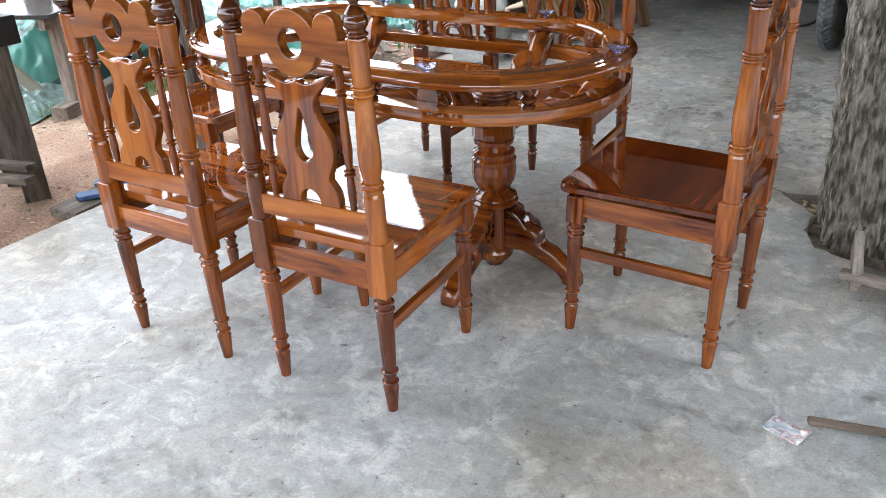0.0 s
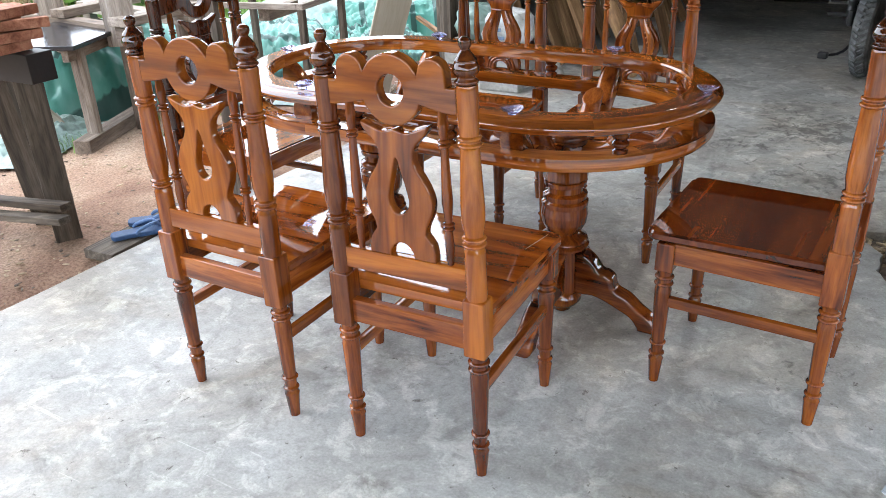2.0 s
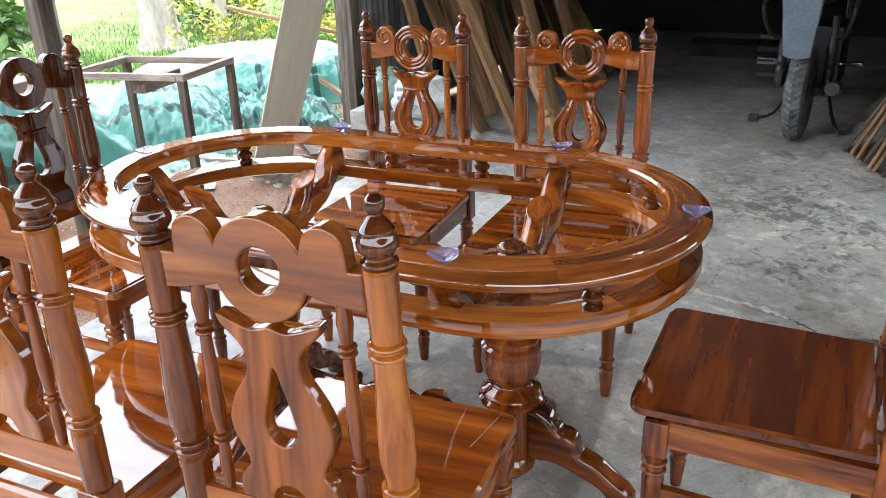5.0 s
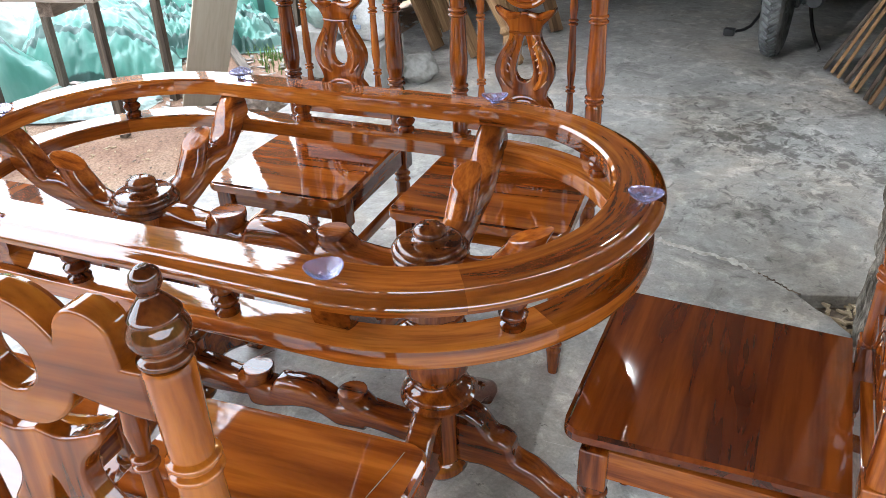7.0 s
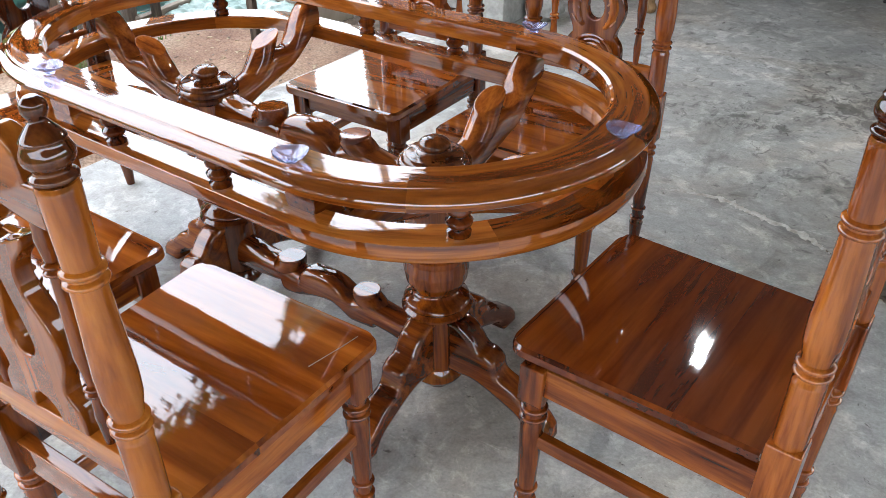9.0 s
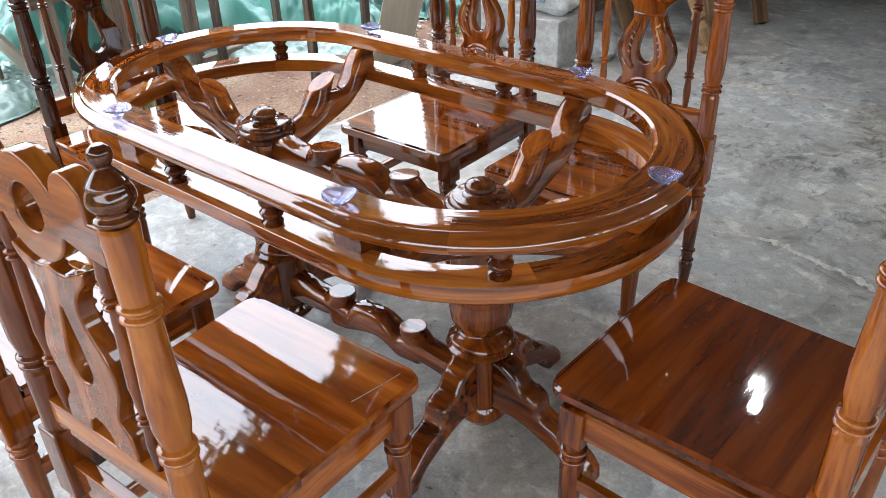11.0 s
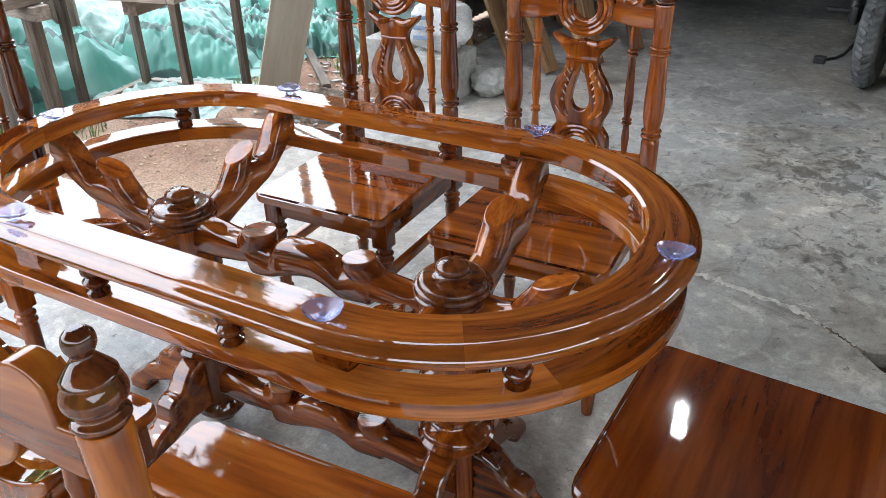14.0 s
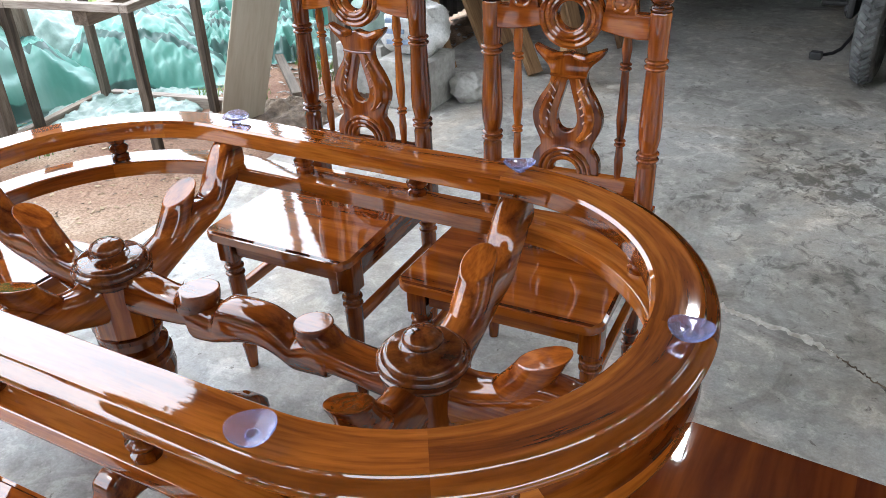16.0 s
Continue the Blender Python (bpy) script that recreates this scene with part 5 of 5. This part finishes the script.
# ---- plants of the yard ----
def blades(name, spots, mat, label, hmin, hmax, w, seed, spread=0.25, arch=0.5):
    rng = random.Random(seed)
    verts, faces = [], []
    for cx, cy, n, rad, cz in spots:
        for _ in range(n):
            a, r = rng.uniform(0, 6.283), rad * math.sqrt(rng.random())
            x, y = cx + r * math.cos(a), cy + r * math.sin(a)
            h, d, b = rng.uniform(hmin, hmax), rng.uniform(0, 6.283), rng.uniform(0.1, arch)
            ww = w * rng.uniform(0.6, 1.3)
            px, py = -math.sin(d) * ww, math.cos(d) * ww
            k = len(verts)
            for t, q in ((0, 1), (0.55, 0.8), (1, 0.08)):
                bx, by = x + math.cos(d) * b * h * t * t, y + math.sin(d) * b * h * t * t
                z = cz + h * t * (1 - 0.35 * b * t)
                verts += [(bx - px * q, by - py * q, z), (bx + px * q, by + py * q, z)]
            faces += [(k, k + 1, k + 3, k + 2), (k + 2, k + 3, k + 5, k + 4)]
    me = bpy.data.meshes.new(name)
    me.from_pydata(verts, [], faces)
    me.materials.append(mat)
    return tagged(new(name, me), label, "grass", kind="stuff")


rng = random.Random(12)
near = [(-2.35 - 0.7 * rng.random(), 0.35 + 1.2 * rng.random(), 60, 0.12, -0.05) for _ in range(7)] + [(-1.75 - 0.6 * rng.random(), 2.2 + 1.6 * rng.random(), 30, 0.10, -0.05) for _ in range(18)]
blades("grass", near, GRASS, "small tufts of green grass on the soil", 0.03, 0.10, 0.0035, 1)
far = [(-3.6 - 7 * rng.random(), 3.4 + 7 * rng.random(), 70, 0.40, -0.02) for _ in range(480)]
far = [s for s in far if s[1] - s[0] > 8.6]
blades("grass", far, GRASS, "green grass and weeds of the yard", 0.04, 0.15, 0.007, 2)
blades("dry_fronds", [(-6.6, 3.1, 260, 0.6, 0.3), (-7.2, 4.0, 260, 0.7, 0.2), (-6.0, 2.4, 200, 0.5, 0.1)], STRAW, "dry hanging palm fronds", 0.4, 1.2, 0.012, 3, arch=0.9)


def leaves(bm, spots, seed, size):
    """Many small folded leaves round the given centres (x, y, z, radius, count)."""
    rng = random.Random(seed)
    for cx, cy, cz, rad, n in spots:
        for _ in range(n):
            v = Vector((rng.gauss(0, 1), rng.gauss(0, 1), rng.gauss(0, 0.8)))
            v = v.normalized() * rad * rng.random() ** 0.45
            d = Vector((rng.gauss(0, 1), rng.gauss(0, 1), rng.gauss(-0.3, 0.5))).normalized()
            s = d.cross(Vector((rng.gauss(0, 1), rng.gauss(0, 1), rng.gauss(0, 1)))).normalized()
            c = Vector((cx, cy, cz)) + v
            ln = size * rng.uniform(0.6, 1.3)
            q = [bm.verts.new(c), bm.verts.new(c + d * ln * 0.5 + s * ln * 0.26), bm.verts.new(c + d * ln), bm.verts.new(c + d * ln * 0.5 - s * ln * 0.26)]
            bm.faces.new(q)
    return bm


def shrub(cx, cy, h, spread, mat, label, seed, size=0.07, count=26):
    rng = random.Random(seed)
    sh = thing("shrub", label, "shrub")
    bm, tops = bmesh.new(), []
    for i in range(count):
        a, r = rng.uniform(0, 6.283), spread * math.sqrt(rng.random())
        top = (cx + r * math.cos(a), cy + r * math.sin(a), h * rng.uniform(0.35, 1.0))
        tube(bm, [(cx + 0.05 * math.cos(a), cy + 0.05 * math.sin(a), -0.05), ((cx + top[0]) / 2, (cy + top[1]) / 2, top[2] * 0.6), top], [0.010, 0.007, 0.003], 5, 3)
        tops.append((*top, 0.16, 42))
    part("stems", bm, STRAW, sh)
    part("foliage", leaves(bmesh.new(), tops, seed + 1, size), mat, sh)
    return sh


shrub(-4.75, 5.35, 0.62, 0.50, YELLOW_LEAF, "yellow-green leafy shrub in the grass", 5, count=15)
shrub(-4.15, 5.85, 0.50, 0.35, YELLOW_LEAF, "small yellow-green shrub in the grass", 8, count=9)
shrub(-5.6, 2.9, 0.75, 0.6, LEAF, "dark green broad-leaved shrub behind the tarpaulin", 11, 0.16, 20)
shrub(-6.4, 6.9, 0.6, 0.7, LEAF, "green leafy bush in the yard", 14, 0.10, 24)
shrub(-5.2, 8.2, 0.7, 0.8, LEAF, "green leafy bush at the back of the yard", 17, 0.10, 26)
yard_tree = thing("tree", "pale-trunked yard tree with a spreading crown", "tree")
trunk("trunk", -5.75, 5.45, 0.20, 0.12, 9.2, PALE_BARK, "", 0.12, (-0.2, 0.1), 40, 50, 0.02, 3.0, yard_tree)
trunk("second_trunk", -5.35, 6.0, 0.07, 0.04, 9.0, PALE_BARK, "", 0.05, (0.5, 0.1), 24, 40, 0.01, 5.0, yard_tree)
bm, crown = bmesh.new(), []
rng = random.Random(21)
for i in range(16):
    a, r = rng.uniform(0, 6.283), rng.uniform(0.4, 1.9)
    tip = (-6.6 + r * math.cos(a), 6.6 + r * math.sin(a), rng.uniform(10.2, 11.6))
    tube(bm, [(-5.95, 5.55, 8.9), (-6.2 + 0.5 * r * math.cos(a), 6.0 + 0.5 * r * math.sin(a), 9.7), tip], [0.07, 0.05, 0.02], 6, 4)
    crown += [(*tip, 0.6, 70), (tip[0] + rng.uniform(-1, 1), tip[1] + rng.uniform(-1, 1), tip[2] + rng.uniform(-0.3, 0.3), 0.5, 40)]
# a leafy limb reaching low over the yard, mirrored in the varnish
low_leaves = []
over = [(-5.7, 5.4, 3.6), (-4.9, 4.3, 4.5), (-3.9, 3.0, 4.9), (-3.5, 1.6, 5.0), (-3.4, 0.3, 5.1)]
tube(bm, over, [0.08, 0.06, 0.045, 0.03, 0.015], 8, 5)
for k, q in enumerate(spline(over[1:], 4)):
    for _ in range(2):
        tip = (q[0] + rng.uniform(-0.2, 0.4), q[1] + rng.uniform(-0.3, 0.3), q[2] + rng.uniform(-0.42, 0.25))
        tube(bm, [tuple(q[:3]), tip], [0.014, 0.006], 5, 2)
        low_leaves.append((*tip, rng.uniform(0.20, 0.32), 190))
part("limbs", bm, PALE_BARK, yard_tree)
part("crown", leaves(bmesh.new(), crown, 22, 0.17), LEAF, yard_tree)
part("low_foliage", leaves(bmesh.new(), low_leaves, 24, 0.10), LEAF, yard_tree)

# ---- shed: planks, sack, block ----
rng = random.Random(31)
for i in range(15):
    y = 3.05 + 0.17 * i + rng.uniform(-0.05, 0.05)
    foot = rng.uniform(-1.20, -0.92) if i < 11 else rng.uniform(-1.05, -0.55)
    h = rng.uniform(1.3, 2.1)
    run = -1.66 - foot
    timber("sawn_plank", (foot, y, 0.012), (foot + run * 0.97, y + rng.uniform(-0.02, 0.10), h), rng.uniform(0.08, 0.13), 0.028, W_SAWN_Z, "rough sawn brown plank leaning on the shed wall", "plank", wide=(rng.uniform(0.1, 0.5), 1, 0), group="planks leaning on the shed wall")
for a, b in (((-0.52, 3.35, 0.012), (-1.10, 3.75, 1.55)), ((-0.40, 3.75, 0.012), (-0.95, 4.1, 1.35)), ((-0.70, 3.1, 0.012), (-1.42, 3.4, 1.3))):
    timber("sawn_plank", a, b, 0.09, 0.035, W_SAWN_Z, "orange-brown sawn plank leaning across the others", "plank", wide=(0.4, 1, 0), group="planks leaning on the shed wall")
newel = part("turned_leg", lathe(bmesh.new(), [(0.02, 0.0), (0.035, 0.02), (0.03, 0.05), (0.045, 0.08), (0.05, 0.14), (0.03, 0.18), (0.045, 0.20), (0.03, 0.23), (0.04, 0.30), (0.05, 0.4), (0.03, 0.52), (0.04, 0.56)], 0, 0, 18), W_SAWN_Z, deg=60)
newel.matrix_basis = pose(-0.43, 3.05, 0.0, 0, -22, 0)
tagged(newel, "unfinished pale turned table leg leaning on the planks", "turned leg")
tagged(part("concrete_block", block((-1.24, 2.36, 0), (-0.96, 2.66, 0.245), 0.012), BLOCK), "grey concrete block on the slab", "block")
tagged(part("concrete_block", block((-1.58, 2.50, 0), (-1.30, 2.80, 0.26), 0.012), BLOCK), "grey concrete block beside the shed post", "block")


def sack(name, cx, cy, z, rx, ry, h, mat, label, seed, ang=0):
    bm = bmesh.new()
    bmesh.ops.create_uvsphere(bm, u_segments=40, v_segments=26, radius=1)
    for v in bm.verts:
        p = v.co.copy()
        k = 1 + 0.18 * noise.noise(p * 2.1 + Vector((seed, 0, 0))) - 0.16 * abs(noise.noise(p * 3.5 + Vector((0, seed, 0)))) + 0.06 * noise.noise(p * 9 + Vector((0, 0, seed)))
        v.co = Vector((math.copysign(abs(p.x) ** 0.75, p.x) * rx * k, math.copysign(abs(p.y) ** 0.75, p.y) * ry * k, max(-0.92, p.z) * h / 2 * k + h / 2 * 0.92))
    ob = part(name, bm, mat, deg=80)
    ob.matrix_basis = pose(cx, cy, z, 0, 0, ang)
    return tagged(ob, label, "sack")


s1 = sack("rice_sack", -1.10, 2.52, 0.247, 0.17, 0.13, 0.26, SACK, "half-full white woven sack with blue print on a block", 2, 10)
for i in range(3):
    o = part("print_bar", block((-0.10, -0.152, 0.08 + i * 0.05), (-0.10 + 0.11 - 0.02 * i, -0.138, 0.10 + i * 0.05), 0.002), PRINT, s1, "blue printed bar")
sack("white_bag", -1.40, 2.66, 0.262, 0.15, 0.13, 0.24, SHEET, "crumpled white plastic bag on a concrete block", 6, 30)
sack("dusty_bag", -0.86, 2.62, 0.0, 0.10, 0.10, 0.16, BLOCK, "small dusty grey bundle on the slab", 8, 5)


DUSTY = mottled("tread_dust", [(0.35, (0.075, 0.08, 0.082)), (0.65, (0.16, 0.165, 0.165))], 14, 0.9)


# ---- parked motorcycle, seen from behind ----
bike = thing("motorcycle", "dark parked motorcycle with dusty rear tyre on the slab", "motorcycle", m=pose(0.885, 3.63, 0, 0, 0, -7))
wheel = part("rear_wheel", lathe(bmesh.new(), [(0.155, -0.030), (0.185, -0.034), (0.192, -0.026), (0.192, 0.026), (0.185, 0.034), (0.155, 0.030)], 0, 0, 36), CHROME, bike, "spoked metal wheel")
wheel.matrix_basis = pose(0, 0, 0.285, 0, 90, 0)
ty = [(0.190, -0.040), (0.215, -0.054), (0.245, -0.056), (0.268, -0.045), (0.281, -0.022), (0.285, 0.0), (0.281, 0.022), (0.268, 0.045), (0.245, 0.056), (0.215, 0.054), (0.190, 0.040)]
part("tyre", lathe(bmesh.new(), ty, 0, 0, 64), RUBBER, wheel, "dusty black treaded tyre", 50)
bm = bmesh.new()
for i in range(46):
    for s in (-1, 1):
        m = pose(0, 0, 0, 0, 0, 360 * (i + 0.5 * (s > 0)) / 46) @ pose(0.279, 0, s * 0.021, 0, -s * 24, 0) @ pose(0, 0, 0, s * 32, 0, 0)
        box(bm, (-0.004, -0.0085, -0.022), (0.009, 0.0085, 0.022), 0, m)
part("tread", bm, DUSTY, wheel, "dusty grey tread blocks")
bm = bmesh.new()
for i in range(18):
    a = 2 * math.pi * i / 18
    tube(bm, [(0.03 * math.cos(a), 0.03 * math.sin(a), 0.02 * (-1) ** i), (0.187 * math.cos(a + 0.25 * (-1) ** (i // 2)), 0.187 * math.sin(a + 0.25 * (-1) ** (i // 2)), 0)], [0.002, 0.002], 5, 1)
part("spokes", bm, CHROME, wheel)
part("hub", lathe(bmesh.new(), [(0.05, -0.05), (0.055, -0.03), (0.035, -0.02), (0.035, 0.02), (0.055, 0.03), (0.05, 0.05)], 0, 0, 20), BLACK, wheel)
part("mudguard", plate("mudguard", [[tuple(p) for p in spline([(-0.075, 0.50), (-0.068, 0.46), (0.0, 0.445), (0.068, 0.46), (0.075, 0.50), (0.095, 0.70), (0.10, 0.86), (0.0, 0.88), (-0.10, 0.86), (-0.095, 0.70)], 4, True)]], 0.03, 0.008, GREY_PLASTIC, pose(0, -0.27, 0.09, 9)), None, bike, "grey plastic rear mudguard")
part("tail_light", block((-0.06, -0.22, 0.97), (0.06, -0.10, 1.03), 0.02), RED_LENS, bike, "red tail light")
part("seat", tube(bmesh.new(), [(0, -0.15, 0.93), (0, 0.15, 0.90), (0, 0.5, 0.86), (0, 0.75, 0.90)], [0.09, 0.12, 0.12, 0.10], 14, 5, flat=1.1), BLACK, bike, "black padded seat")
part("fuel_tank", tube(bmesh.new(), [(0, 0.72, 0.90), (0, 0.9, 0.95), (0, 1.1, 0.93)], [0.10, 0.15, 0.10], 14, 5), BLACK, bike)
part("engine", block((-0.16, 0.42, 0.22), (0.16, 0.80, 0.62), 0.04), BLACK, bike)
part("swingarm", block((-0.10, 0.0, 0.26), (-0.075, 0.5, 0.31), 0.008), BLACK, bike)
part("swingarm", block((0.075, 0.0, 0.26), (0.10, 0.5, 0.31), 0.008), BLACK, bike)
for s in (-1, 1):
    part("shock_absorber", lathe(bmesh.new(), [(0.02, 0.30), (0.032, 0.33), (0.024, 0.36), (0.032, 0.39), (0.024, 0.42), (0.032, 0.45), (0.024, 0.48), (0.032, 0.51), (0.02, 0.60), (0.02, 0.72)], s * 0.135, 0.05, 12), BLACK, bike)
    part("footpeg", tube(bmesh.new(), [(s * 0.16, 0.22, 0.42), (s * 0.30, 0.20, 0.43)], [0.014, 0.016], 10, 2), CHROME, bike, "metal footpeg")
    part("grip", tube(bmesh.new(), [(0, 1.05, 1.05), (s * 0.18, 1.0, 1.12), (s * 0.36, 0.92, 1.08)], [0.013, 0.013, 0.018], 10, 3), BLACK, bike)
    part("grab_rail", tube(bmesh.new(), [(s * 0.13, 0.3, 0.86), (s * 0.22, 0.05, 0.84), (s * 0.24, -0.12, 0.78), (s * 0.2, -0.05, 0.62), (s * 0.13, 0.1, 0.58)], [0.012] * 5, 8, 4), BLACK, bike)
for k in range(4):
    part("peg_bar", tube(bmesh.new(), [(-0.14, 0.05 + 0.02 * k, 0.36 + 0.075 * k), (-0.27, 0.02, 0.365 + 0.075 * k)], [0.013, 0.015], 10, 2), CHROME if k % 2 else BLACK, bike, "metal bar")
part("chain_guard", block((-0.14, -0.02, 0.30), (-0.105, 0.45, 0.40), 0.012), BLACK, bike)
part("gear_lever", tube(bmesh.new(), [(-0.10, 0.35, 0.22), (-0.14, 0.05, 0.13), (-0.22, -0.08, 0.12)], [0.009] * 3, 8, 3), BLACK, bike)
part("pedal_rubber", block((-0.26, -0.105, 0.10), (-0.20, -0.055, 0.14), 0.008), BLACK, bike)
part("side_stand", tube(bmesh.new(), [(0.11, 0.35, 0.3), (0.17, 0.2, 0.12), (0.24, 0.1, 0.012)], [0.011] * 3, 8, 3), CHROME, bike)
part("exhaust", tube(bmesh.new(), [(0.13, 0.5, 0.24), (0.17, 0.2, 0.28), (0.18, -0.10, 0.33)], [0.025, 0.045, 0.04], 14, 4), BLACK, bike, "dull metal exhaust")
fw = part("front_wheel", lathe(bmesh.new(), [(0.20, -0.03), (0.26, -0.045), (0.285, 0.0), (0.26, 0.045), (0.20, 0.03)], 0, 0, 40), RUBBER, bike, deg=50)
fw.matrix_basis = pose(0, 1.28, 0.285, 0, 90, 0)
for s in (-1, 1):
    part("fork", tube(bmesh.new(), [(s * 0.09, 1.28, 0.285), (s * 0.09, 1.08, 1.0)], [0.02, 0.02], 10, 2), CHROME, bike)

# boards stacked against the far side of the shed
rng = random.Random(41)
for i in range(11):
    y = 3.42 - 0.075 * i
    x = 1.17 + 0.028 * i + rng.uniform(-0.01, 0.01)
    timber("thin_board", (x, y, 0.006), (1.94, y + rng.uniform(0.1, 0.3), rng.uniform(1.35, 1.75)), rng.uniform(0.14, 0.20), 0.018, W_SAWN_Z if i % 3 else W_GREY_Z, "thin dusty board leaning on the shed side wall", "board", wide=(0.2, 1, 0), group="boards leaning on the side wall")
stack = thing("timber_stack", "dark flat timber stack on the shed floor", "timber", m=pose(0.35, 6.6, 0))
for i in range(4):
    part("board", block((-0.5, -0.2, 0.03 * i + 0.002), (0.5, 0.2, 0.03 * i + 0.028), 0.004), DARK_WALL, stack)
